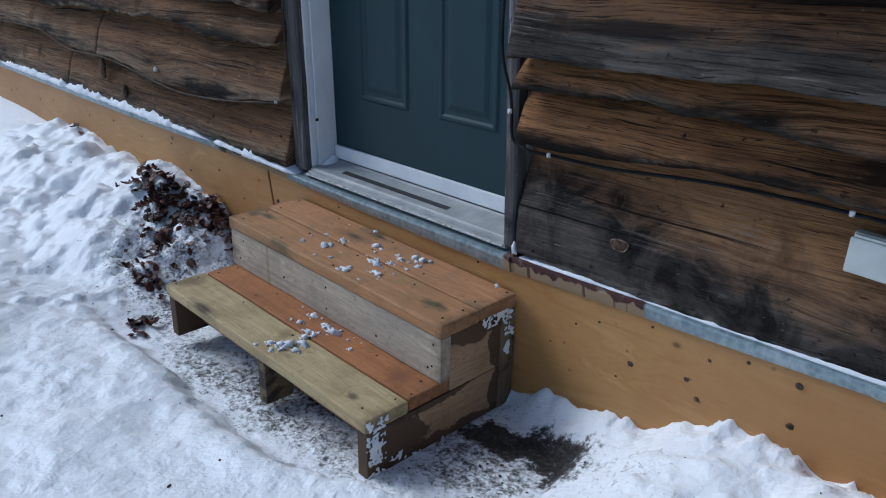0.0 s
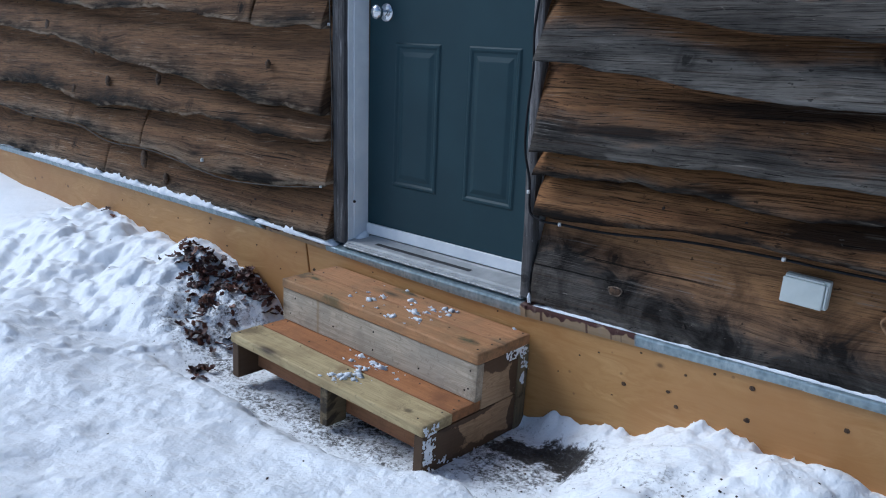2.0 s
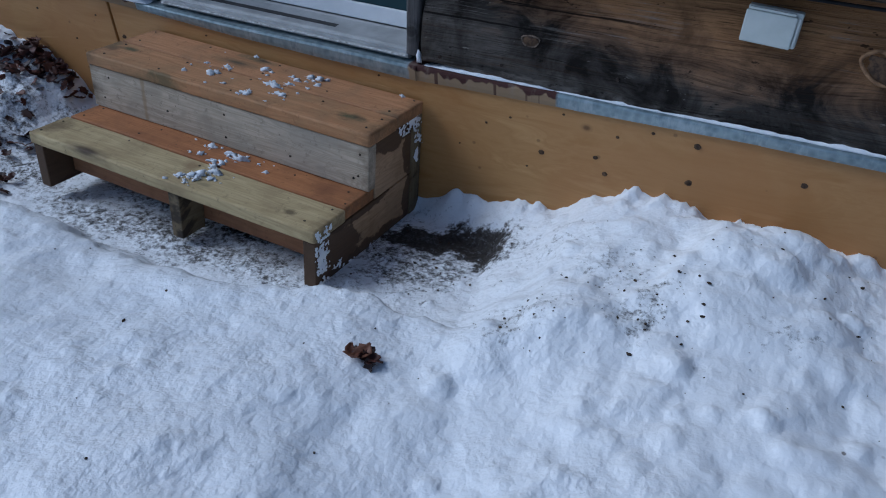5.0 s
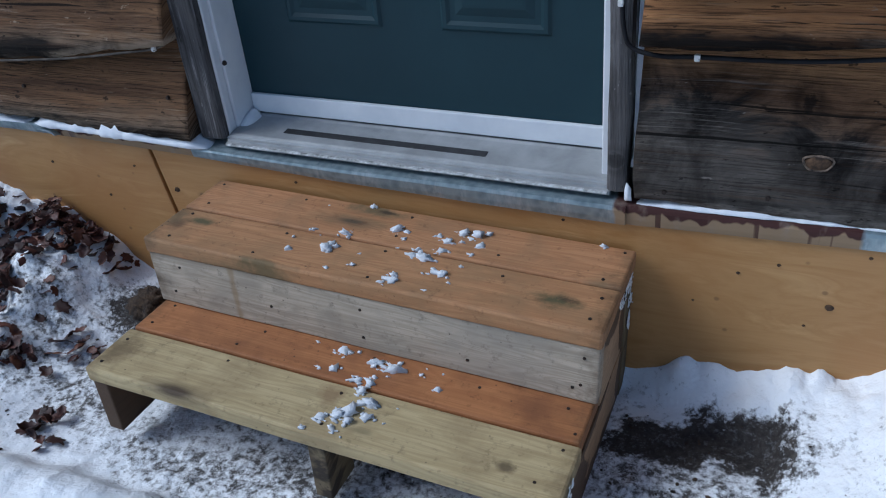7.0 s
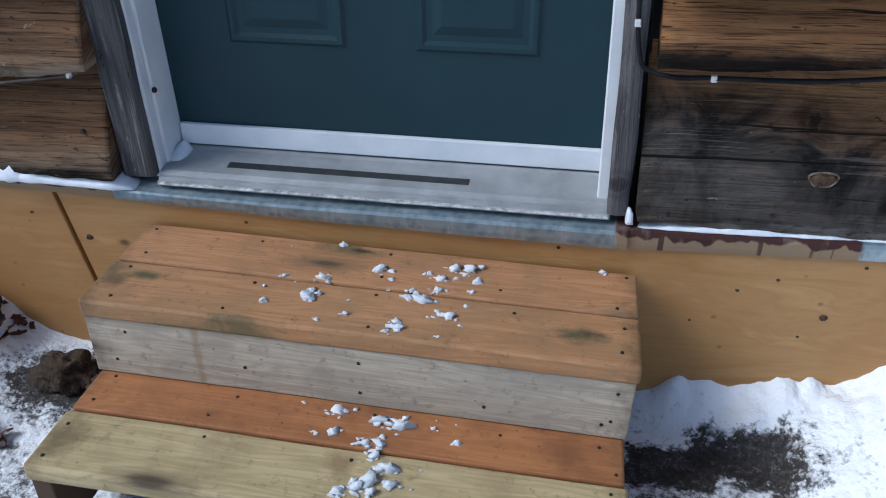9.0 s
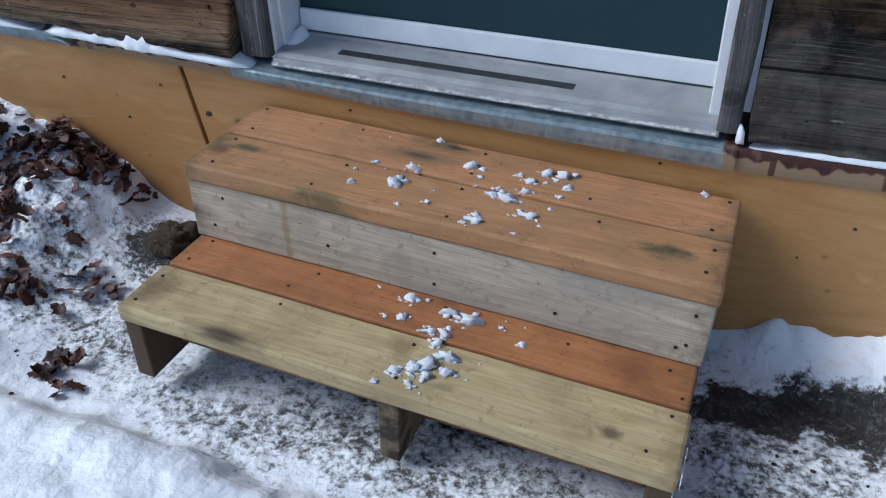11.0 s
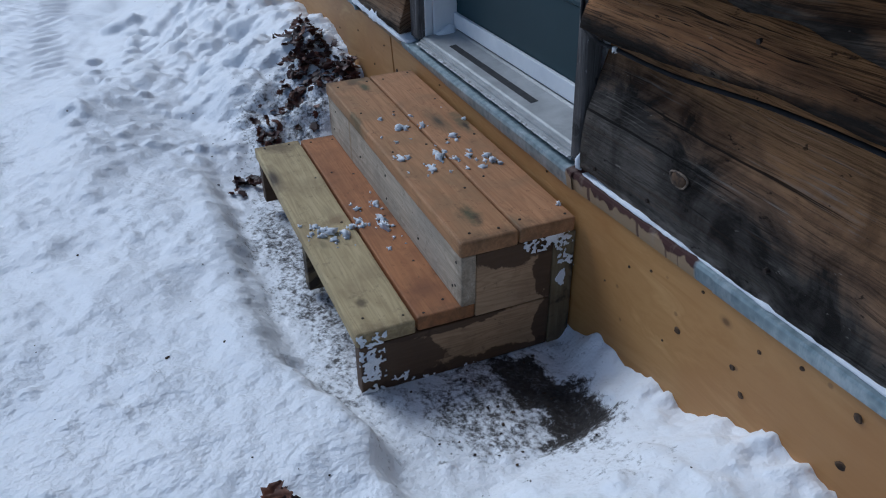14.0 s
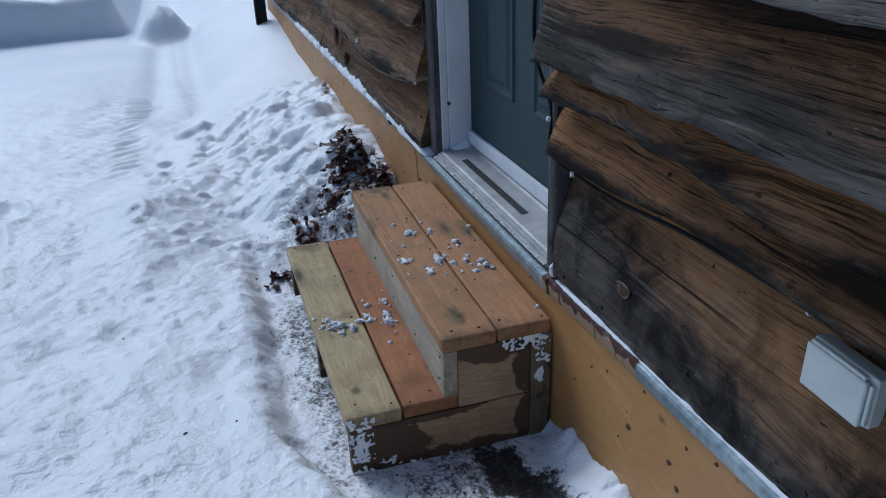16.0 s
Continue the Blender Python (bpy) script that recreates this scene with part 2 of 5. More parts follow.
def snow_material():
    n = Nodes("packed_snow", 0.55)
    v = n.coords("Object")
    big = n.noise(v, 1.6, 4, 0.55)
    grain = n.noise(v, 170, 3, 0.7)
    clod = n.noise(n.coords("Object", (1.0, 0.85, 1.0)), 52, 3, 0.5, 0.1)
    snow = n.mix(n.ramp(big, (0.35, 0.0), (0.7, 1.0)), (0.84, 0.865, 0.90), (0.92, 0.93, 0.945))
    dirt_n = n.noise(v, 34, 6, 0.72, 0.3)
    specks = n.noise(v, 80, 4, 0.65)
    soil = n.mix(n.ramp(specks, (0.3, 0.0), (0.7, 1.0)), (0.013, 0.011, 0.010), (0.062, 0.052, 0.045))
    d = n.attribute("dirt")
    edge = n.math("ADD", n.math("MULTIPLY", n.math("SUBTRACT", dirt_n, 0.5), 1.7), d)
    edge = n.math("ADD", edge, n.math("MULTIPLY", n.math("SUBTRACT", specks, 0.5), 1.5))
    fac = n.ramp(edge, (0.38, 0.0), (0.80, 1.0))
    fac = n.math("MULTIPLY", fac, n.ramp(d, (0.02, 0.0), (0.10, 0.75), (0.45, 0.90), (0.75, 1.0)))
    ice = n.ramp(n.noise(v, 75, 5, 0.8), (0.53, 0.0), (0.62, 0.7))
    fac = n.math("MULTIPLY", fac, n.math("SUBTRACT", 1.0, n.math("MULTIPLY", ice, n.ramp(d, (0.70, 1.0), (0.95, 0.15)))))
    rare = n.math("MULTIPLY", n.ramp(n.voronoi(v, 11), (0.035, 0.85), (0.06, 0.0)), n.ramp(n.noise(v, 2.2, 2), (0.56, 0.0), (0.62, 1.0)))
    col = n.mix(fac, snow, soil)
    col = n.mix(rare, col, (0.12, 0.09, 0.07))
    crust = n.noise(v, 19, 2, 0.5, 0.0)
    pebble = n.voronoi(v, 60, "SMOOTH_F1")
    h = n.math("ADD", n.math("MULTIPLY", clod, 1.0), n.math("MULTIPLY", grain, 0.07))
    h = n.math("SUBTRACT", h, n.math("MULTIPLY", pebble, 0.05))
    h = n.math("ADD", h, n.math("MULTIPLY", crust, 0.7))
    n.bsdf.inputs["Subsurface Weight"].default_value = 0.0
    h = n.math("MULTIPLY", h, n.attribute("trodden"))
    return n.finish(col, h, 1.0, 0.0075, n.mix(fac, (0.5, 0.5, 0.5), (0.85, 0.85, 0.85)))


def loose_snow_material():
    n = Nodes("loose_snow", 0.6)
    v = n.coords("Object")
    col = n.mix(n.ramp(n.noise(v, 30, 4), (0.4, 0.0), (0.7, 1.0)), (0.74, 0.77, 0.82), (0.88, 0.89, 0.90))
    return n.finish(col, n.noise(v, 160, 4, 0.7), 0.5, 0.003)


def plywood_material():
    n = Nodes("varnished_plywood", 0.55)
    v = n.coords("Object")
    flow = n.noise(n.coords("Object", (1.1, 1, 5.5)), 2.2, 5, 0.6, 1.4)
    fine = n.noise(n.coords("Object", (9, 1, 130)), 1.0, 3, 0.6)
    big = n.noise(v, 1.9, 4, 0.55, 0.5)
    col = n.mix(n.ramp(flow, (0.32, 0.0), (0.50, 0.45), (0.56, 0.25), (0.70, 1.0)), (0.37, 0.180, 0.050), (0.56, 0.335, 0.135))
    col = n.mix(n.ramp(fine, (0.45, 0.0), (0.75, 0.35)), col, (0.36, 0.18, 0.05))
    col = n.mix(n.ramp(big, (0.45, 0.0), (0.62, 0.65)), col, (0.37, 0.17, 0.05))
    knot = n.voronoi(n.coords("Object", (5.0, 1, 7.5)), 1.0)
    col = n.mix(n.ramp(knot, (0.0, 0.9), (0.045, 0.8), (0.07, 0.25), (0.11, 0.0)), col, (0.10, 0.045, 0.015))
    pin = n.voronoi(n.coords("Object", (13, 1, 15)), 1.0)
    col = n.mix(n.ramp(pin, (0.05, 0.6), (0.09, 0.0)), col, (0.16, 0.08, 0.03))
    return n.finish(col, n.math("ADD", fine, flow), 0.12, 0.001)


def flashing_material():
    """Galvanised sheet, rusted through where the attribute says so."""
    n = Nodes("galvanised_steel", 0.5, 0.55)
    v = n.coords("Object")
    spang = n.voronoi(v, 55)
    zinc = n.mix(n.ramp(spang, (0.1, 0.0), (0.7, 1.0)), (0.19, 0.25, 0.275), (0.30, 0.37, 0.40))
    zinc = n.mix(n.ramp(n.noise(n.coords("Object", (30, 30, 9)), 1.0, 5, 0.7), (0.50, 0.0), (0.68, 0.6)), zinc, (0.50, 0.55, 0.58))
    rust_n = n.noise(n.coords("Object", (16, 16, 10)), 1.0, 4, 0.6)
    drip = n.noise(n.coords("Object", (26, 1, 1.5)), 1.0, 2, 0.5)
    low = n.math("ADD", n.attribute("up"), n.math("MULTIPLY", n.math("SUBTRACT", drip, 0.5), 1.3))
    rust = n.mix(n.ramp(low, (0.60, 1.0), (0.70, 0.0)), (0.050, 0.014, 0.011), (0.29, 0.20, 0.115))
    runs = n.noise(n.coords("Object", (38, 1, 0.8)), 1.0, 2, 0.5)
    rust = n.mix(n.ramp(runs, (0.63, 0.0), (0.67, 0.85)), rust, (0.050, 0.014, 0.011))
    rust = n.mix(n.ramp(rust_n, (0.52, 0.0), (0.66, 0.5)), rust, (0.30, 0.24, 0.19))
    r = n.attribute("rust")
    fac = n.ramp(n.math("ADD", r, n.math("MULTIPLY", n.math("SUBTRACT", rust_n, 0.5), 0.6)), (0.45, 0.0), (0.58, 1.0))
    n.put(n.bsdf, "Metallic", n.math("SUBTRACT", 0.55, n.math("MULTIPLY", fac, 0.55)))
    return n.finish(n.mix(fac, zinc, rust), rust_n, 0.2, 0.002, n.mix(fac, (0.42, 0.42, 0.42), (0.8, 0.8, 0.8)))


def plain(name, a, b, scale=8.0, rough=0.5, metal=0.0, bump=0.15, fine=120.0, distance=0.001):
    n = Nodes(name, rough, metal)
    v = n.coords("Object", (1, 1, 1), 7.0)
    col = n.mix(n.ramp(n.noise(v, scale, 5, 0.6, 0.3), (0.35, 0.0), (0.68, 1.0)), a, b)
    return n.finish(col, n.noise(v, fine, 3, 0.6), bump, distance)


GREEN, DARK = (0.085, 0.080, 0.035), (0.05, 0.03, 0.016)
M_TREAD_FRONT = lumber("cedar_front_tread", (0.35, 0.162, 0.064), (0.51, 0.265, 0.118), (0.29, 0.175, 0.082), (0.075, 0.06, 0.035), 0.65, moss=0.6, grainy=0.6,
                       spots=((0.405, 0.000, 0.055, 0.030, GREEN, 0.95), (0.425, 0.010, 0.026, 0.012, DARK, 0.7), (-0.425, 0.030, 0.040, 0.018, GREEN, 0.9), (-0.470, 0.005, 0.030, 0.030, DARK, 0.6), (-0.20, -0.068, 0.09, 0.012, GREEN, 0.7), (-0.5, 0.03, 0.04, 0.05, (0.17, 0.12, 0.06), 0.7)))
M_TREAD_BACK = lumber("cedar_back_tread", (0.36, 0.162, 0.064), (0.52, 0.262, 0.118), (0.28, 0.162, 0.078), (0.075, 0.06, 0.035), 0.6, moss=0.3, grainy=0.6,
                      spots=((-0.065, 0.050, 0.095, 0.030, (0.14, 0.105, 0.05), 0.9), (-0.040, 0.050, 0.030, 0.009, DARK, 0.95), (0.17, 0.030, 0.03, 0.012, DARK, 0.45)))
M_ORANGE = lumber("orange_stained_tread", (0.29, 0.108, 0.034), (0.43, 0.18, 0.062), (0.20, 0.078, 0.028), stain_amount=0.6, grainy=0.7, spots=((0.40, 0.0, 0.09, 0.06, (0.16, 0.06, 0.022), 0.5), (0.05, 0.03, 0.03, 0.02, DARK, 0.35)))
M_YELLOW = lumber("green_treated_tread", (0.37, 0.270, 0.125), (0.54, 0.425, 0.225), (0.28, 0.200, 0.10), stain_amount=0.5, grainy=0.6, spots=((-0.47, 0.0, 0.05, 0.06, (0.15, 0.10, 0.045), 0.75), (0.02, 0.035, 0.035, 0.03, (0.24, 0.15, 0.07), 0.7), (0.40, -0.02, 0.022, 0.016, DARK, 0.7), (0.12, -0.03, 0.03, 0.010, GREEN, 0.4)))
M_GREY = lumber("silvered_riser", (0.34, 0.275, 0.200), (0.58, 0.495, 0.380), (0.29, 0.250, 0.195), stain_amount=0.5, rough=0.85, ring=8.0, grainy=0.65, spots=((-0.29, 0.0, 0.010, 0.3, (0.30, 0.20, 0.09), 0.55), (0.30, 0.0, 0.16, 0.4, (0.36, 0.33, 0.28), 0.35)))
M_STRINGER = lumber("damp_side_board", (0.23, 0.140, 0.070), (0.40, 0.255, 0.140), (0.16, 0.090, 0.042), stain_amount=0.5, rough=0.7, ring=8.0, damps=((-0.20, -0.02, 0.19, 0.11), (0.05, -0.085, 0.30, 0.055), (-0.02, 0.080, 0.20, 0.030), (0.23, 0.0, 0.04, 0.09)))
M_SIDE_UP = lumber("brown_side_board", (0.25, 0.160, 0.085), (0.43, 0.285, 0.165), (0.18, 0.105, 0.05), stain_amount=0.5, rough=0.7, ring=8.0, damps=((0.0, 0.080, 0.14, 0.055), (0.10, 0.02, 0.055, 0.10)))
M_LEG = lumber("dark_treated_leg", (0.11, 0.078, 0.038), (0.19, 0.145, 0.08), (0.09, 0.06, 0.03), stain_amount=0.7, wet=0.12)
M_UNDER = lumber("under_board", (0.24, 0.105, 0.045), (0.33, 0.155, 0.07), (0.15, 0.07, 0.03))
# upper patches on R and M paint the shade below a lap; others are stain
M_SIDING_R = siding_material("brown_weathered_siding", (0.135, 0.112, 0.088), (0.36, 0.180, 0.074), (0.011, 0.008, 0.006), (0.17, 0.078, 0.033), (0.04, 0.30), 1.0, 0.25, shade_stain=((0.45, 23.03, 0.55, 0.05), (0.95, 22.98, 0.35, 0.06), (0.10, 22.88, 0.10, 0.03)))
M_SIDING_M = siding_material("half_silvered_siding", (0.150, 0.134, 0.115), (0.30, 0.155, 0.068), (0.012, 0.010, 0.009), (0.13, 0.060, 0.027), (0.26, 0.48), 1.0, 0.6, pale=(0.36, 0.62), shade_stain=((0.85, 25.78, 0.50, 0.07), (0.30, 25.68, 0.35, 0.03)))
M_SIDING_G = siding_material("silvered_siding", (0.155, 0.142, 0.126), (0.25, 0.130, 0.058), (0.011, 0.010, 0.009), (0.10, 0.048, 0.022), (0.36, 0.60), 1.0, 0.6, pale=(0.36, 0.62))
M_SIDING_B = siding_material("charcoal_siding", (0.165, 0.147, 0.128), (0.37, 0.198, 0.088), (0.011, 0.009, 0.008), (0.19, 0.095, 0.042), (0.16, 0.58), 0.6, 0.7, char=0.40, pale=(0.38, 0.70), cloud=True)
M_SIDING_L = siding_material("brown_siding", (0.265, 0.205, 0.145), (0.235, 0.128, 0.062), (0.016, 0.012, 0.009), (0.100, 0.053, 0.028), (0.0, 0.34), 0.85, 0.6)
M_TRIM = siding_material("grey_trim_wood", (0.30, 0.285, 0.285), (0.20, 0.18, 0.16), (0.10, 0.095, 0.094), (0.07, 0.06, 0.055), (0.6, 0.9), 0.6)
M_KNOT = plain("dark_knot_wood", (0.025, 0.014, 0.008), (0.115, 0.064, 0.031), 90.0, 0.85)
M_KNOT_RIM = plain("knot_rim_wood", (0.025, 0.018, 0.013), (0.30, 0.22, 0.16), 60.0, 0.85)
M_BURL = plain("tan_burl_wood", (0.12, 0.062, 0.028), (0.34, 0.20, 0.10), 45.0, 0.85)
M_CAULK = plain("dirty_caulk", (0.22, 0.22, 0.21), (0.66, 0.67, 0.67), 70.0, 0.8)
M_SNOW = snow_material()
M_LOOSE = loose_snow_material()
M_PLY = plywood_material()
M_FLASH = flashing_material()
M_DOOR = plain("dark_teal_paint", (0.010, 0.034, 0.044), (0.014, 0.043, 0.054), 3.0, 0.5, 0, 0.12, 240)
M_DOOR.node_tree.nodes["Principled BSDF"].inputs["Specular IOR Level"].default_value = 0.3
M_WHITE = plain("white_paint", (0.70, 0.72, 0.75), (0.82, 0.83, 0.84), 9.0, 0.45, 0, 0.1)
M_SILL = plain("brushed_aluminium", (0.33, 0.335, 0.335), (0.46, 0.465, 0.465), 14.0, 0.6, 0.4, 0.15)
M_RUBBER = plain("black_grip_tape", (0.018, 0.018, 0.02), (0.04, 0.04, 0.042), 30.0, 0.85)
M_CABLE = plain("black_cable", (0.010, 0.010, 0.012), (0.022, 0.022, 0.025), 20.0, 0.7)
M_CABLE_L = plain("dusty_cable", (0.05, 0.043, 0.036), (0.12, 0.105, 0.09), 20.0, 0.8)
for m in (M_CABLE, M_CABLE_L):
    m.node_tree.nodes["Principled BSDF"].inputs["Specular IOR Level"].default_value = 0.15
M_CLIP = plain("white_plastic", (0.62, 0.62, 0.60), (0.78, 0.78, 0.76), 40.0, 0.4)
M_BOX = plain("pale_grey_plastic", (0.50, 0.54, 0.51), (0.60, 0.63, 0.60), 12.0, 0.45)
M_CHROME = plain("satin_nickel", (0.62, 0.63, 0.64), (0.74, 0.75, 0.76), 20.0, 0.22, 1.0, 0.02)
M_NAIL = plain("dark_nail", (0.02, 0.016, 0.014), (0.06, 0.04, 0.03), 60.0, 0.6, 0.5)
M_GAP = plain("tar_paper", (0.008, 0.008, 0.009), (0.02, 0.018, 0.017), 10.0, 0.9)
M_SOIL = plain("frozen_soil", (0.020, 0.013, 0.009), (0.085, 0.053, 0.030), 40.0, 0.95, 0, 0.8, 90, 0.01)


def leaf_material():
    n = Nodes("dry_oak_leaf", 0.6)
    c = n.ramp(n.random(), (0.0, (0.022, 0.008, 0.007)), (0.45, (0.062, 0.018, 0.013)), (0.8, (0.12, 0.036, 0.022)), (1.0, (0.21, 0.085, 0.045)))
    v = n.coords("Object", (1, 1, 1), 9.0)
    c = n.mix(n.ramp(n.noise(v, 60, 4), (0.4, 0.0), (0.7, 0.6)), c, (0.03, 0.014, 0.01))
    return n.finish(c, n.noise(v, 90, 3), 0.4, 0.002)


M_LEAF = leaf_material()


# ---- mesh helpers ----
def part(name, bm, mat, parent=None, label="", place=None, smooth=False):
    me = bpy.data.meshes.new(name)
    if smooth:
        for f in bm.faces:
            f.smooth = True
    bm.to_mesh(me)
    bm.free()
    me.materials.append(mat)
    ob = new(name, me)
    ob.parent = parent
    if place is not None:
        ob.matrix_basis = place
    return tagged(ob, label)


def holder(name, label, category, place=None, kind="", group=""):
    ob = new(name)
    ob.empty_display_size = 0.1
    if place is not None:
        ob.matrix_basis = place
    return tagged(ob, label, category, group, kind)


def box(x0, x1, y0, y1, z0, z1, bevel=0.0, seg=2, bm=None):
    bm = bm or bmesh.new()
    made = bmesh.ops.create_cube(bm, size=1.0)["verts"]
    for v in made:
        v.co = Vector((x0 + (v.co.x + 0.5) * (x1 - x0), y0 + (v.co.y + 0.5) * (y1 - y0), z0 + (v.co.z + 0.5) * (z1 - z0)))
    if bevel:
        edges = list({e for v in made for e in v.link_edges})
        bmesh.ops.bevel(bm, geom=edges, offset=bevel, segments=seg, profile=0.5, affect="EDGES")
    return bm


def board(name, x0, x1, y0, y1, z0, z1, mat, parent, label="", bevel=0.004, along="x", warp=0.0015):
    """A timber whose grain runs along one world axis; its edges are eased and it is slightly out of true."""
    c = Vector(((x0 + x1) / 2, (y0 + y1) / 2, (z0 + z1) / 2))
    dx, dy, dz = x1 - x0, y1 - y0, z1 - z0
    turn = 0
    if along == "y":
        dx, dy, turn = dy, dx, 90
    if along == "z":
        dx, dz = dz, dx
    bm = box(-dx / 2, dx / 2, -dy / 2, dy / 2, -dz / 2, dz / 2)
    bmesh.ops.bevel(bm, geom=list(bm.edges), offset=bevel, segments=2, profile=0.5, affect="EDGES")
    long = [e for e in bm.edges if abs(e.verts[0].co.x - e.verts[1].co.x) > dx * 0.8]
    bmesh.ops.subdivide_edges(bm, edges=long, cuts=14, use_grid_fill=True)
    seed = Vector((c.x * 7.3, c.y * 5.1 + 3, c.z * 9.7))
    for v in bm.verts:
        n = noise.noise_vector(v.co * 4.0 + seed)
        v.co += Vector((0, n.y, n.z)) * warp
    place = pose(*c, 0, -90 if along == "z" else 0, turn)
    return part(name, bm, mat, parent, label, place)


def tube(points, radius, sides=8, bm=None):
    """A round cable through smooth points."""
    bm = bm or bmesh.new()
    pts = [Vector(p) for p in points]
    fine = []
    for i in range(len(pts) - 1):
        a, b, c, d = pts[max(i - 1, 0)], pts[i], pts[i + 1], pts[min(i + 2, len(pts) - 1)]
        for k in range(6):
            t = k / 6
            fine.append(0.5 * ((2 * b) + (c - a) * t + (2 * a - 5 * b + 4 * c - d) * t * t + (3 * b - a - 3 * c + d) * t ** 3))
    fine.append(pts[-1])
    rings = []
    for i, p in enumerate(fine):
        way = (fine[min(i + 1, len(fine) - 1)] - fine[max(i - 1, 0)]).normalized()
        side = way.cross(Vector((0.31, 0.9, 0.3))).normalized()
        up = way.cross(side)
        rings.append([bm.verts.new(p + (side * math.cos(a) + up * math.sin(a)) * radius) for a in (2 * math.pi * k / sides for k in range(sides))])
    for r, s in zip(rings, rings[1:]):
        for k in range(sides):
            bm.faces.new((r[k], r[(k + 1) % sides], s[(k + 1) % sides], s[k]))
    bm.faces.new(rings[0][::-1])
    bm.faces.new(rings[-1])
    bmesh.ops.recalc_face_normals(bm, faces=bm.faces)
    return bm


def curve_at(knots, x):
    return float(np.interp(x, [k[0] for k in knots], [k[1] for k in knots]))


# ---- smooth lattice noise for the ground ----
TABLE = np.random.RandomState(5).rand(256, 256)


def lattice(x, y, size):
    u, v = x / size, y / size
    i, j = np.floor(u).astype(int), np.floor(v).astype(int)
    a, b = u - i, v - j
    a, b = a * a * (3 - 2 * a), b * b * (3 - 2 * b)
    g = lambda p, q: TABLE[p % 256, q % 256]
    return (g(i, j) * (1 - a) + g(i + 1, j) * a) * (1 - b) + (g(i, j + 1) * (1 - a) + g(i + 1, j + 1) * a) * b - 0.5


def rough_noise(x, y, size, octaves=4, gain=0.55):
    total, amp = 0.0, 1.0
    for k in range(octaves):
        c, s = math.cos(k * 1.1), math.sin(k * 1.1)
        total = total + amp * lattice(x * c - y * s + 17.3 * k, x * s + y * c - 9.1 * k, size)
        size, amp = size * 0.5, amp * gain
    return total


def step(a, b, x):
    t = np.clip((x - a) / (b - a), 0, 1)
    return t * t * (3 - 2 * t)


# ---- ground: one sheet of snow to the horizon ----
BANK_HEIGHT = [(-60, 0.45), (-9, 0.50), (-5.2, 0.34), (-4.3, 0.25), (-3.4, 0.21), (-2.9, 0.25), (-2.66, 0.27), (-2.35, 0.185), (-2.15, 0.205), (-1.94, 0.205), (-1.74, 0.175), (-1.6, 0.125), (-1.41, 0.045), (-1.1, 0.02), (0.0, 0.045), (0.10, 0.075),
               (0.24, 0.100), (0.45, 0.105), (0.54, 0.142), (0.75, 0.142), (1.02, 0.145), (1.14, 0.135), (1.23, 0.10), (1.5, 0.10), (2.0, 0.2), (60, 0.2)]
BANK_WIDTH = [(-60, 0.9), (-9, 0.9), (-5.2, 0.85), (-4.2, 0.75), (-3.2, 0.95), (-2.6, 0.95), (-2.0, 0.80), (-1.6, 0.60), (-1.3, 0.34), (-1.1, 0.10), (-0.02, 0.03), (0.03, 0.06), (0.12, 0.11), (0.32, 0.16),
              (0.45, 0.70), (0.7, 1.3), (1.1, 1.5), (60, 1.5)]


def interp(knots, x):
    return np.interp(x, [k[0] for k in knots], [k[1] for k in knots])


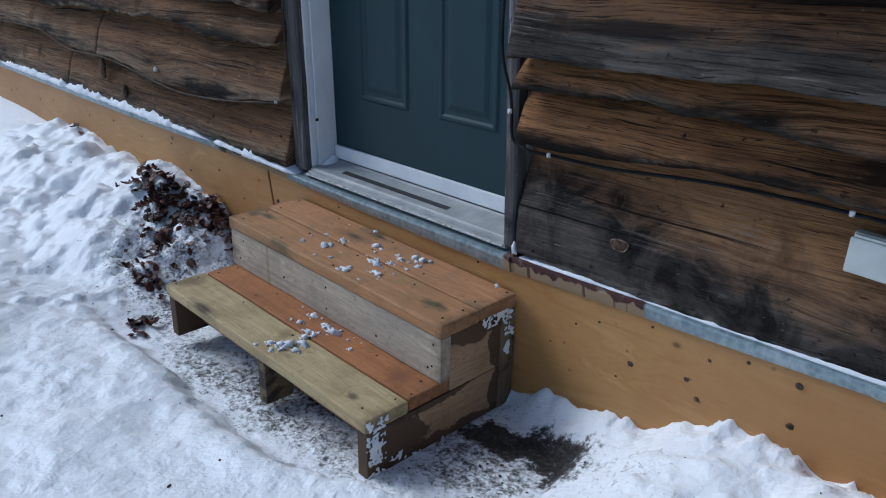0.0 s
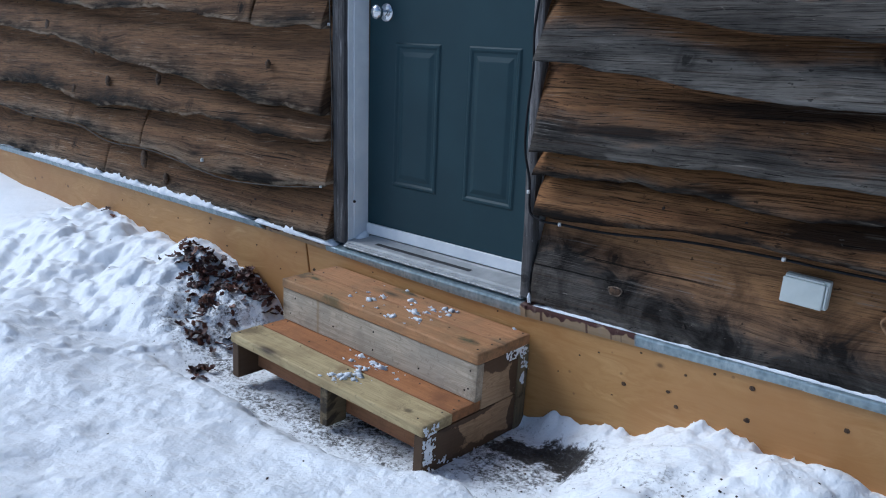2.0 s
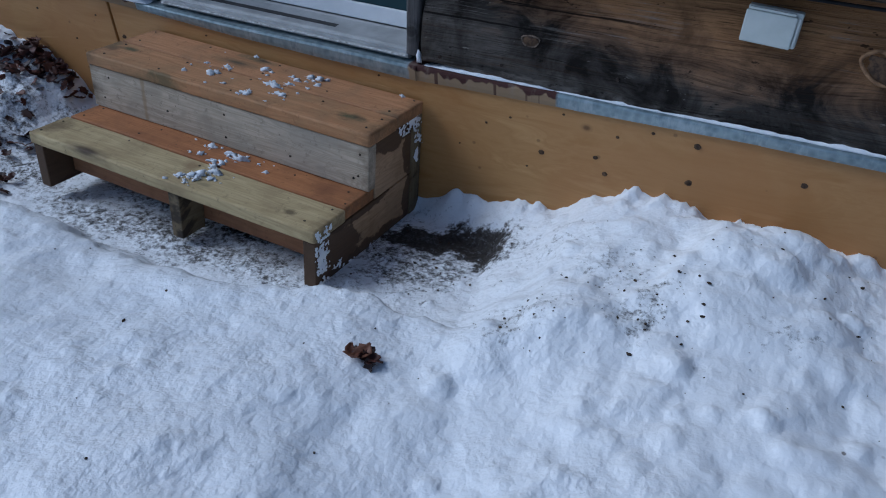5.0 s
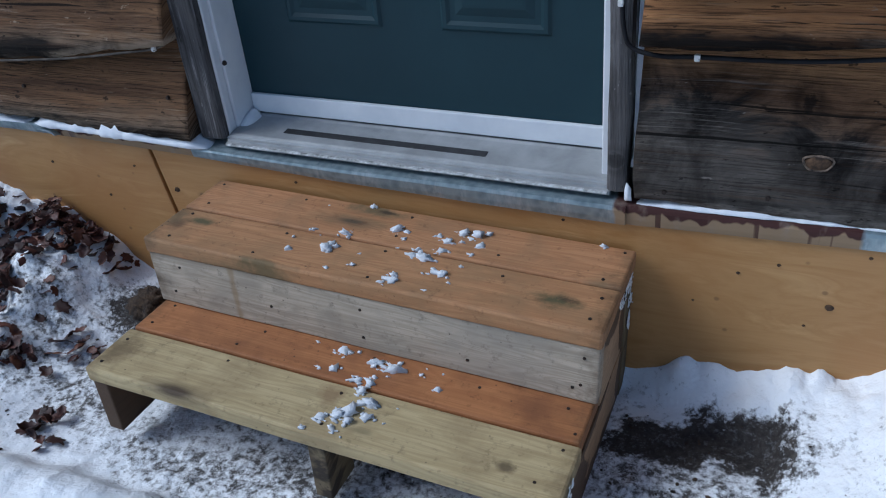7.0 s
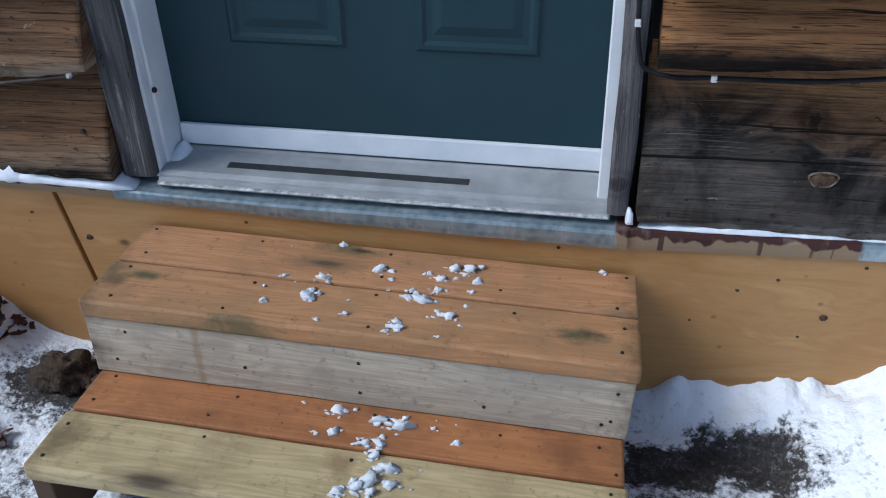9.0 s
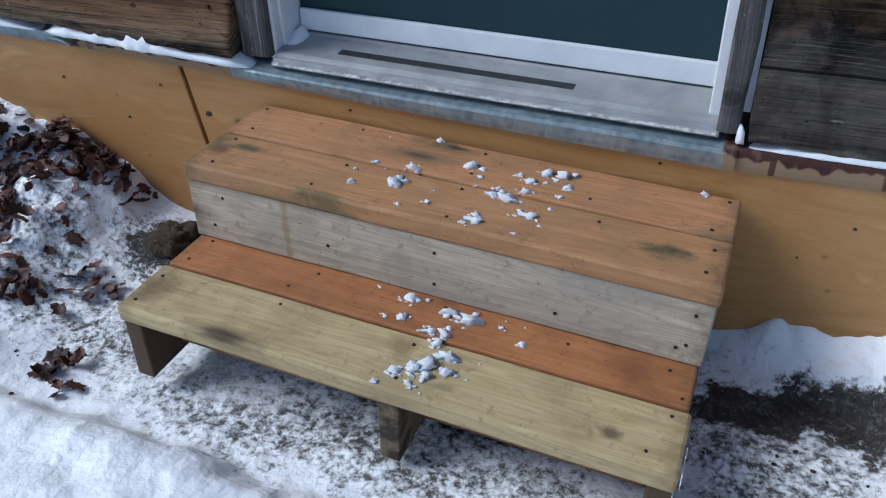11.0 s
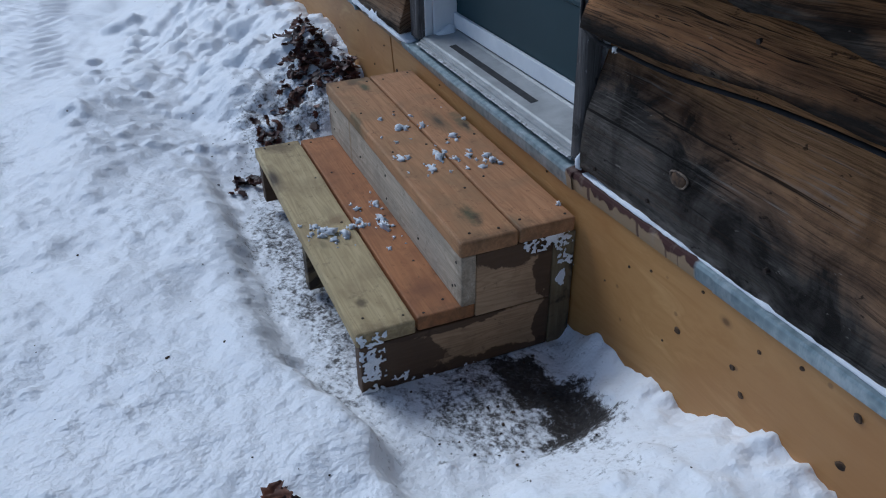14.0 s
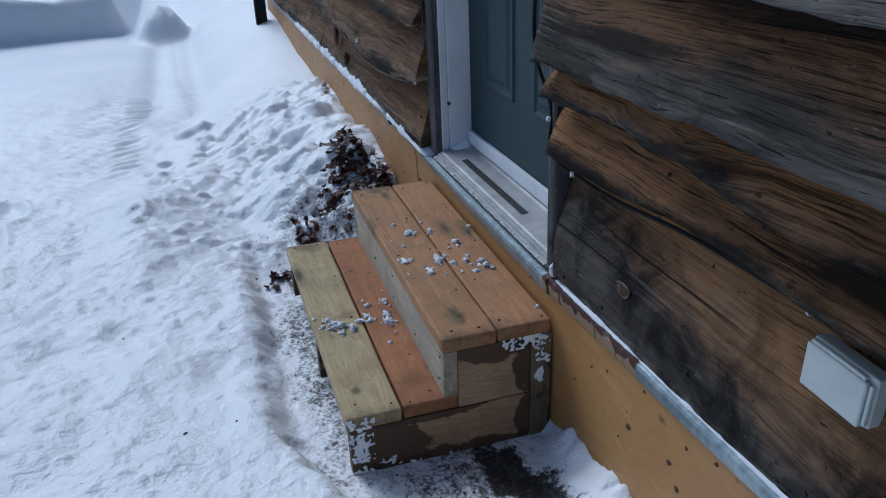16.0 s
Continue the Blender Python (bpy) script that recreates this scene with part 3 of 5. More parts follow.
def ground_height(x, y):
    back = np.clip(-y, 0, 100)
    near = step(-6.5, -3.2, x) * step(6, 2.5, x) * step(5.5, 3.0, back)
    # packed snow with a cut edge in front of the steps
    line = -0.665 + 0.075 * rough_noise(x, y * 0.6, 0.26, 4) + 0.10 * step(-0.15, 0.35, x)
    trench = step(-1.55, -1.25, x) * step(0.75, 0.35, x)
    packed = 0.066 - 0.060 * step(-0.035, 0.045, y - line) * trench
    lip = 0.012 * np.exp(-((y - line + 0.07) / 0.05) ** 2) * step(-1.3, -1.0, x) * step(0.05, -0.2, x)
    h = packed + lip
    # shovelled banks along the wall
    wide = interp(BANK_WIDTH, x + 0.10 * rough_noise(x, y, 0.4, 2))
    rise = np.clip(1 - back / np.maximum(wide, 0.02), 0, 1)
    rise = rise * rise * (3 - 2 * rise) * 0.55 + rise * 0.45
    tall = interp(BANK_HEIGHT, x)
    bank = tall * rise
    mess = step(0.0, 0.25, rise) * near * step(0.02, 0.12, tall) * (1 - 0.72 * step(0.05, 0.4, x))
    rough = rough_noise(x, y, 0.34, 5, 0.55) * 0.085 + rough_noise(x - 4, y + 2, 0.07, 3, 0.6) * 0.022
    smooth_far = step(-3.3, -3.9, x)
    h = h + bank + rough * mess * (1 - smooth_far)
    # slab of thrown snow and a soft hump in front of the right-hand bank
    edge = x - 0.80 - 0.25 * (y + 0.3) + 0.06 * rough_noise(x, y, 0.15, 3)
    h = h + 0.045 * step(-0.03, 0.05, edge) * step(0.45, 0.15, edge) * step(-0.50, -0.36, y + 0.04 * rough_noise(x, y, 0.2, 2)) * step(0.0, -0.10, y)
    h = h + 0.045 * np.exp(-(((x - 0.55) / 0.16) ** 2 + ((y + 0.55) / 0.12) ** 2)) * (1 + 0.8 * rough_noise(x, y, 0.12, 3))
    # crumbled crest where the bank meets the skirt
    h = h + step(0.05, 0.15, x) * step(-0.07, -0.015, y) * 0.050 * np.clip(rough_noise(x, y * 0.3, 0.085, 4, 0.65), -0.25, 1)
    # trodden texture
    tread = (1 - mess) * near
    h = h + tread * (0.060 * rough_noise(x, y, 0.55, 3, 0.45) * (0.25 + 0.75 * step(0.02, 0.06, packed)) + 0.016 * rough_noise(x + 5, y, 0.13, 3, 0.6) * step(0.02, 0.06, packed))
    crumb = np.clip(rough_noise(x, y * 1.3, 0.05, 3, 0.65), -0.2, 1)
    h = h + near * (0.3 + 0.7 * step(-2.8, -1.6, x)) * 0.009 * crumb * (0.55 + 0.9 * np.clip(rough_noise(x - 2, y + 8, 0.6, 2) + 0.3, 0, 1))
    # the low ridge that leaves the bank towards the open yard
    h = h + 0.05 * np.exp(-((y + 0.98 + 0.25 * (x + 2.2) * 0.3) / 0.16) ** 2) * step(-3.3, -2.4, x) * step(-1.2, -1.8, x) * (1 + 1.2 * rough_noise(x, y, 0.25, 3))
    # footprints
    for fx, fy, turn in ((-2.29, -1.64, 0.2), (-1.86, -1.66, 0.1), (-2.52, -1.88, 0.3), (-2.30, -1.90, 0.15), (-1.55, -1.95, 0.2)):
        u = (x - fx) * math.cos(turn) + (y - fy) * math.sin(turn)
        v = -(x - fx) * math.sin(turn) + (y - fy) * math.cos(turn)
        q = (u / 0.15) ** 2 + (v / 0.055) ** 2
        h = h - 0.024 * np.exp(-q ** 2) + 0.008 * np.exp(-((q - 2.0) / 0.8) ** 2)
    # chevrons of a tractor tyre, and the pair of ruts beyond
    mid = -1.30 - 0.03 * (x + 2.7)
    tyre = step(-4.9, -4.4, x) * step(-2.5, -2.9, x) * step(0.22, 0.17, np.abs(y - mid))
    h = h + tyre * 0.007 * np.sin((x + 0.55 * np.abs(y - mid)) * 2 * math.pi / 0.105) * step(0.02, 0.05, np.abs(y - mid))
    for rut in (-0.70, -1.02):
        h = h - 0.03 * np.exp(-((y - rut) / 0.10) ** 2) * step(-3.6, -4.4, x) * step(-7.6, -6.9, x)
    # ploughed bank far down the yard, with a block of snow at its end
    face = -8.0 + 0.25 * rough_noise(y, x * 0, 1.2, 3)
    h = h + (0.42 + 0.12 * rough_noise(x, y, 1.0, 4)) * step(face + 0.12, face - 0.12, x) * step(-1.25, -1.5, y)
    block = ((x + 7.35) / 0.30) ** 2 + ((y + 0.95) / 0.22) ** 2
    h = h + 0.30 * np.exp(-block ** 2) * (1 + 0.6 * rough_noise(x, y, 0.3, 3))
    # rolling fields far away
    far = step(6, 40, np.hypot(x, y))
    h = h + far * 1.2 * rough_noise(x, y, 60.0, 3)
    # the snow stops under the house
    h = np.where(y > 0.02, np.minimum(h, 0.3), h)
    return h


def ground_dirt(x, y):
    """How much soil shows: the swept patch beside the steps, under them, and under the dead leaves."""
    x = x + 0.09 * rough_noise(x, y, 0.12, 4, 0.6)
    y = y + 0.07 * rough_noise(x + 7, y - 3, 0.10, 4, 0.6)
    spot = lambda cx, cy, rx, ry: np.exp(-(((x - cx) / rx) ** 2 + ((y - cy) / ry) ** 2) ** 1.4)
    d = np.maximum(1.5 * spot(0.16, -0.165, 0.20, 0.070), 0.64 * spot(0.10, -0.29, 0.26, 0.17))
    d = np.maximum(d, 0.66 * spot(-0.55, -0.52, 0.80, 0.13))
    d = np.maximum(d, 1.0 * spot(-0.5, -0.2, 0.6, 0.28))
    d = np.maximum(d, 1.15 * spot(-1.22, -0.14, 0.17, 0.12))
    d = np.maximum(d, 0.55 * spot(-1.55, -0.30, 0.35, 0.22))
    d = np.maximum(d, 0.66 * spot(-1.22, -0.42, 0.24, 0.17))
    d = np.maximum(d, 0.56 * spot(-1.50, -0.42, 0.28, 0.13))
    for cx, cy, rx, ry, much in ((0.82, -0.43, 0.07, 0.09, 0.50), (0.56, -0.56, 0.09, 0.07, 0.48), (0.72, -0.30, 0.10, 0.10, 0.36), (0.50, -0.20, 0.16, 0.08, 0.34), (1.10, -0.40, 0.10, 0.06, 0.34)):
        d = np.maximum(d, much * spot(cx, cy, rx, ry))
    d = np.maximum(d, 0.22 * spot(-0.3, -0.640, 0.75, 0.05))
    return d


def axis(lo, hi, fine, reach, before=()):
    core = list(np.arange(lo, hi + fine / 2, fine))
    for start, size in before:
        core = list(np.arange(start, core[0] - size / 2, size)) + core
    lo = core[0]
    gap, a, b = fine, lo, hi
    left, right = [], []
    while a > -reach or b < reach:
        gap *= 1.13
        a, b = a - gap, b + gap
        left.append(a)
        right.append(b)
    return np.array(left[::-1] + core + right)


gx, gy = axis(-3.0, 1.7, 0.0115, 320, [(-4.8, 0.018), (-10.0, 0.07)]), axis(-2.1, 0.06, 0.0115, 320, [(-3.6, 0.03)])
GX, GY = np.meshgrid(gx, gy, indexing="ij")
GZ = ground_height(GX, GY)
GD = ground_dirt(GX, GY)


def pile_lumps(boxes, seed):
    """Rounded clods half sunk in the banks: x and y range, how many, smallest and largest radius, the most that they stand out."""
    q = np.random.RandomState(seed)
    base = GZ.copy()
    for x0, x1, y0, y1, count, r0, r1, tall in boxes:
        for k in range(count):
            cx, cy, rad = q.uniform(x0, x1), q.uniform(y0, y1), r0 + (r1 - r0) * q.rand() ** 2.2
            ry = rad * q.uniform(0.7, 1.3)
            high = rad * q.uniform(0.25, tall)
            i0, i1 = np.searchsorted(gx, (cx - rad, cx + rad))
            j0, j1 = np.searchsorted(gy, (cy - ry, cy + ry))
            if i1 <= i0 or j1 <= j0:
                continue
            X, Y = GX[i0:i1, j0:j1], GY[i0:i1, j0:j1]
            d = ((X - cx) / rad) ** 2 + ((Y - cy) / ry) ** 2 + 0.8 * rough_noise(X, Y, rad * 0.9, 2)
            GZ[i0:i1, j0:j1] = np.maximum(GZ[i0:i1, j0:j1], base[i0:i1, j0:j1] + high * np.clip(1 - d, 0, 1) ** 0.6)


pile_lumps([(-2.05, -1.60, -0.07, 0.0, 10, 0.05, 0.10, 0.5), (-3.4, -1.45, -0.75, 0.0, 110, 0.035, 0.13, 0.36), (-3.1, -1.4, -0.95, 0.0, 130, 0.012, 0.034, 0.55), (-2.9, -1.5, -1.1, -0.6, 90, 0.014, 0.05, 0.6), (0.12, 1.7, -0.08, 0.0, 70, 0.010, 0.026, 0.6), (0.4, 1.7, -1.0, -0.02, 190, 0.010, 0.034, 0.6), (0.42, 1.5, -0.7, -0.05, 34, 0.03, 0.09, 0.3),
            (-1.5, 1.2, -1.6, -0.62, 260, 0.008, 0.024, 0.45), (-1.3, 0.3, -0.62, -0.1, 160, 0.006, 0.02, 0.6)], 4)
nx, ny = GX.shape
idx = np.arange(nx * ny).reshape(nx, ny)
quads = np.stack([idx[:-1, :-1], idx[1:, :-1], idx[1:, 1:], idx[:-1, 1:]], -1).reshape(-1, 4)
me = bpy.data.meshes.new("ground")
me.from_pydata(np.stack([GX, GY, GZ], -1).reshape(-1, 3).tolist(), [], quads.tolist())
me.polygons.foreach_set("use_smooth", [True] * len(me.polygons))
att = me.attributes.new("dirt", "FLOAT", "POINT")
att.data.foreach_set("value", GD.reshape(-1).astype(np.float32))
trod = 0.22 + (0.78 - 0.22 * step(0.40, 0.62, GX + 0.25 * rough_noise(GX, GY, 0.3, 3)) * step(-0.95, -0.75, GY)) * step(-2.9, -1.5, GX) * step(-3.5, -2.2, GY) * (0.6 + 0.8 * np.clip(rough_noise(GX, GY, 0.7, 2) + 0.3, 0, 0.6))
att = me.attributes.new("trodden", "FLOAT", "POINT")
att.data.foreach_set("value", trod.reshape(-1).astype(np.float32))
me.materials.append(M_SNOW)
ground = tagged(new("ground", me), "trodden white snow over frozen soil, shovelled into lumpy banks", "ground", kind="structure")


def ground_z(x, y):
    i, j = int(np.clip(np.searchsorted(gx, x), 1, nx - 1)), int(np.clip(np.searchsorted(gy, y), 1, ny - 1))
    return float(GZ[i - 1:i + 1, j - 1:j + 1].mean())


# ---- house shell ----
LEFT_END, RIGHT_END, TOP = -6.0, 3.6, 2.95
DOOR_L, DOOR_R, SILL_Z, HEAD_Z = -0.98, -0.06, 0.505, 2.60

wall_south = holder("wall_south", "rough live-edge plank wall of a cabin over a plywood skirt", "wall", kind="structure")
bm = box(LEFT_END, -1.075, 0.075, 0.19, -0.1, TOP)
box(-0.012, RIGHT_END, 0.075, 0.19, -0.1, TOP, bm=bm)
box(-1.075, -0.012, 0.075, 0.19, HEAD_Z + 0.06, TOP, bm=bm)
box(-1.075, -0.012, 0.075, 0.19, -0.1, 0.44, bm=bm)
part("sheathing", bm, M_GAP, wall_south)

for nm, b in (("wall_west", box(LEFT_END, LEFT_END + 0.15, 0.17, 5.0, -0.1, TOP)), ("wall_east", box(RIGHT_END - 0.15, RIGHT_END, 0.17, 5.0, -0.1, TOP)), ("wall_north", box(LEFT_END, RIGHT_END, 5.0, 5.15, -0.1, TOP))):
    tagged(part(nm, b, M_SIDING_L), "plain brown plank wall of the cabin", "wall", kind="structure")
bm = bmesh.new()
ridge = [bm.verts.new(p) for p in ((LEFT_END - 0.3, -0.25, TOP), (RIGHT_END + 0.3, -0.25, TOP), (RIGHT_END + 0.3, 2.6, TOP + 1.4), (LEFT_END - 0.3, 2.6, TOP + 1.4), (LEFT_END - 0.3, 5.4, TOP), (RIGHT_END + 0.3, 5.4, TOP))]
bm.faces.new((ridge[0], ridge[1], ridge[2], ridge[3]))
bm.faces.new((ridge[3], ridge[2], ridge[5], ridge[4]))
bmesh.ops.solidify(bm, geom=bm.faces[:], thickness=0.12)
tagged(part("roof", bm, M_LOOSE), "snow-covered cabin roof with a short eave", "roof", kind="structure")

# plywood skirt: two sheets that meet in a leaning joint
FLASH_LOW = [(-6.1, 0.555), (-4.95, 0.535), (-3.7, 0.510), (-2.37, 0.483), (-1.5, 0.470), (-1.03, 0.452), (-0.72, 0.435), (-0.36, 0.422), (0.0, 0.412), (0.4, 0.420), (0.92, 0.430), (3.7, 0.43)]
FLASH_TOP = [(-6.1, 0.590), (-4.95, 0.568), (-3.7, 0.545), (-2.37, 0.520), (-1.5, 0.497), (-1.03, 0.478), (-0.72, 0.468), (-0.36, 0.463), (0.0, 0.455), (0.4, 0.457), (0.92, 0.457), (3.7, 0.45)]
for x0, x1, lean in ((LEFT_END, -1.215, 0.0), (-1.205, RIGHT_END, 0.0)):
    bm = box(x0, x1, 0.0, 0.075, -0.08, 0.6, 0.002, 1)
    for v in bm.verts:
        if v.co.z > 0.3:
            v.co.z = curve_at(FLASH_LOW, v.co.x) + 0.012
    if x1 > 0:
        inner = [v for v in bm.verts if v.co.x < -1.1]
    else:
        inner = [v for v in bm.verts if v.co.x > -1.4]
    for v in inner:
        v.co.x += -0.02 * (v.co.z - 0.33) / 0.12
    cuts = [e for e in bm.edges if abs(e.verts[0].co.x - e.verts[1].co.x) > 1]
    bmesh.ops.subdivide_edges(bm, edges=cuts, cuts=24)
    for v in bm.verts:
        if v.co.z > 0.3:
            v.co.z = curve_at(FLASH_LOW, v.co.x) + 0.012
    part("plywood_sheet", bm, M_PLY, wall_south, "honey-coloured varnished plywood skirt sheet")
nails = ((0.37, 0.28, 9), (0.52, 0.30, 7), (0.55, 0.26, 8), (0.77, 0.39, 10), (0.77, 0.29, 10), (1.03, 0.35, 9), (0.57, 0.37, 5), (0.66, 0.40, 5), (0.20, 0.33, 4), (0.27, 0.36, 4), (0.12, 0.25, 3), (0.42, 0.40, 4),
         (-1.175, 0.345, 9), (-1.30, 0.40, 4), (-1.42, 0.30, 5), (-1.6, 0.38, 5), (-1.85, 0.33, 6), (-2.0, 0.42, 5), (-2.3, 0.40, 5), (-2.6, 0.43, 5), (-2.9, 0.41, 5), (-3.4, 0.42, 5), (-0.15, 0.40, 4), (-0.8, 0.41, 4), (0.33, 0.23, 3))


def disc(radius, thick, sides=9):
    bm = bmesh.new()
    bmesh.ops.create_cone(bm, cap_ends=True, segments=sides, radius1=radius, radius2=radius * 0.8, depth=thick)
    return bm


for k, (x, z, r) in enumerate(nails):
    bm = disc(r * 0.00085, 0.003)
    for v in bm.verts:
        v.co.x *= 1.0 + 0.5 * random.random()
    part("knot", bm, M_KNOT, wall_south, place=pose(x, -0.0005, z, 90, 0, random.uniform(-20, 20)))


# ---- galvanised drip flashing ----
def flashing(x0, x1, rust_from, rust_to, out, label):
    n = max(6, int((x1 - x0) / 0.03))
    bm = bmesh.new()
    layer = bm.verts.layers.float.new("rust")
    up = bm.verts.layers.float.new("up")
    rows = []
    for i in range(n + 1):
        x = x0 + (x1 - x0) * i / n
        lo, hi = curve_at(FLASH_LOW, x), curve_at(FLASH_TOP, x)
        wob = 0.0025 * noise.noise(Vector((x * 4, 0, 3)))
        prof = [(0.004 - out, lo - 0.002), (-0.005 - out + wob, lo), (-0.008 - out + wob, lo + 0.3 * (hi - lo)), (-0.010 - out + wob, lo + 0.75 * (hi - lo)), (-0.008 - out + wob, hi - 0.003), (0.0, hi), (0.05, hi + 0.006)]
        row = []
        for y, z in prof:
            v = bm.verts.new((x, y, z))
            inside = float(step(rust_from - 0.03, rust_from + 0.03, x) * step(rust_to + 0.03, rust_to - 0.03, x))
            v[layer] = inside
            v[up] = (z - lo) / (hi - lo)
            row.append(v)
        rows.append(row)
    for a, b in zip(rows, rows[1:]):
        for k in range(len(a) - 1):
            bm.faces.new((a[k], b[k], b[k + 1], a[k + 1]))
    bmesh.ops.recalc_face_normals(bm, faces=bm.faces)
    bmesh.ops.solidify(bm, geom=bm.faces[:], thickness=-0.0012)
    return tagged(part("drip_flashing", bm, M_FLASH), label, "flashing", "drip flashing pieces", "structure")


flashing(LEFT_END, -3.72, 9, 9, 0.000, "galvanised steel drip flashing with a snow-covered ledge")
flashing(-3.74, -2.36, 9, 9, 0.0025, "galvanised steel drip flashing with a snow-covered ledge")
flashing(-2.38, -1.52, 9, 9, 0.000, "galvanised steel drip flashing bent open at its end")
flashing(-1.54, -1.06, -9, 9, 0.0025, "rust-brown drip flashing beside the door")
flashing(-1.08, -0.02, -0.045, 9, 0.005, "dented galvanised drip flashing under the door sill")
flashing(-0.03, 0.47, -9, 0.405, 0.000, "rust-stained drip flashing with dark runs")
flashing(0.45, 0.93, 9, 9, 0.0025, "galvanised steel drip flashing, grey and streaked")
flashing(0.915, RIGHT_END, 9, 9, 0.006, "galvanised steel drip flashing, lapped over the next piece")


# ---- siding planks ----
def plank(x0, x1, low, high, mat, label="", proud=0.012, thick=0.030, seed=0.0, wavy=0.006, end_lean=0.0, flare=0.0, curl=0.0, tuck=0.0):
    """One live-edge slab: wavy lower edge, belly, and an upper edge tucked under the slab above."""
    nx = max(8, int((min(x1, 1.6) - max(x0, -4)) / 0.013))
    nz = 8
    bm = bmesh.new()
    uv = bm.loops.layers.uv.new("UVMap")
    across = bm.verts.layers.float.new("across")
    grid, where = [], {}
    for i in range(nx + 1):
        s = i / nx
        x = x0 + (x1 - x0) * s
        lo = curve_at(low, x) + wavy * noise.noise(Vector((x * 5.5, seed, 0))) + 0.35 * wavy * noise.noise(Vector((x * 14, seed, 4))) + 0.16 * wavy * noise.noise(Vector((x * 40, seed, 7))) + 0.12 * wavy * noise.noise(Vector((x * 90, seed, 9)))
        hi = curve_at(high, x) + 0.045
        col = []
        for k in range(nz + 1):
            t = k / nz
            z = lo + (hi - lo) * t
            belly = 0.010 * math.sin(math.pi * min(1, t * 1.2)) + 0.005 * noise.noise(Vector((x * 3, z * 14, seed))) + 0.0018 * noise.noise(Vector((x * 6, z * 90, seed)))
            y = -proud + 0.056 * t + tuck * t ** 3 - belly - flare * (1 + 0.9 * float(step(0.05, 0.7, x))) * max(0.0, 1 - t * 2.2) ** 2 - curl * math.exp(-max(0.0, x - x0) / 0.10)
            if k == 0:
                y += 0.006
            e = end_lean * (t - 0.5) * (1 if i == 0 else 0) + (0.006 * noise.noise(Vector((z * 30, seed, 1))) if i in (0, nx) else 0)
            v = bm.verts.new((x + e, y, z))
            v[across] = t
            where[v] = (x, z + seed)
            col.append(v)
        v = bm.verts.new((x, -proud + thick, lo + 0.004))
        v[across] = 0.0
        where[v] = (x, lo - 0.03 + seed)
        w = bm.verts.new((x, -proud + thick + 0.036, hi))
        w[across] = 1.0
        where[w] = (x, hi + 0.03 + seed)
        grid.append((col, v, w))
    for (a, av, aw), (b, bv, bw) in zip(grid, grid[1:]):
        for k in range(nz):
            f = bm.faces.new((a[k], b[k], b[k + 1], a[k + 1]))
            f.smooth = True
        bm.faces.new((av, bv, b[0], a[0]))
        bm.faces.new((a[nz], b[nz], bw, aw))
        bm.faces.new((aw, bw, bv, av))
    for col, v, w in (grid[0], grid[-1]):
        f = bm.faces.new([*col, w, v])
    bmesh.ops.recalc_face_normals(bm, faces=bm.faces)
    for f in bm.faces:
        for l in f.loops:
            l[uv].uv = where[l.vert]
    return part("plank", bm, mat, wall_south, label)


LB = [(-6.1, 0.60), (-4.95, 0.580), (-3.14, 0.560), (-1.92, 0.530), (-1.03, 0.502)]
L3 = [(-6.1, 0.90), (-4.86, 0.87), (-3.88, 0.82), (-3.3, 0.81), (-2.89, 0.75), (-2.5, 0.75), (-2.11, 0.70), (-1.67, 0.68), (-1.05, 0.73)]
L2 = [(-6.1, 1.08), (-4.8, 1.03), (-3.82, 1.02), (-3.06, 0.94), (-2.59, 0.96), (-1.88, 0.96), (-1.43, 0.92), (-1.04, 0.92)]
L1 = [(-6.1, 1.43), (-4.68, 1.39), (-3.73, 1.34), (-3.0, 1.24), (-2.38, 1.16), (-1.86, 1.10), (-1.42, 1.04), (-1.07, 1.03)]
L0 = [(-6.1, 1.66), (-4.6, 1.60), (-3.69, 1.53), (-2.95, 1.47), (-2.33, 1.47), (-1.55, 1.39), (-1.06, 1.38)]
LT = [(-6.1, 1.90), (-4.6, 1.80), (-2.8, 1.68), (-1.8, 1.62), (-1.37, 1.57), (-1.0, 1.55)]
lift = lambda c, d, s=0: [(x, z + d + s * x) for x, z in c]
RB = [(-0.05, 0.472), (0.32, 0.463), (0.6, 0.462), (1.08, 0.460), (3.7, 0.455)]
R4 = [(-0.05, 0.765), (0.11, 0.757), (0.3, 0.768), (0.49, 0.790), (0.66, 0.790), (0.81, 0.785), (1.04, 0.775), (3.7, 0.77)]
R3B = [(-0.05, 0.915), (0.29, 0.93), (0.48, 0.93), (0.65, 0.92), (0.8, 0.915), (1.02, 0.92), (3.7, 0.93)]
R3 = [(-0.05, 0.985), (0.19, 0.995), (0.47, 1.0), (0.64, 1.0), (1.02, 0.99), (3.7, 1.0)]
R2 = [(-0.05, 1.285), (0.27, 1.26), (0.46, 1.24), (0.62, 1.21), (0.77, 1.20), (1.0, 1.19), (2.0, 1.21), (3.7, 1.2)]
R1 = [(-0.05, 1.485), (0.26, 1.45), (0.44, 1.41), (0.61, 1.38), (0.76, 1.36), (1.0, 1.35), (2.0, 1.37), (3.7, 1.4)]
R0 = [(-0.05, 1.70), (1.0, 1.64), (3.7, 1.62)]
brown, grey = "dark brown weathered live-edge siding plank", "grey-black weathered live-edge siding plank, brown under the lap"
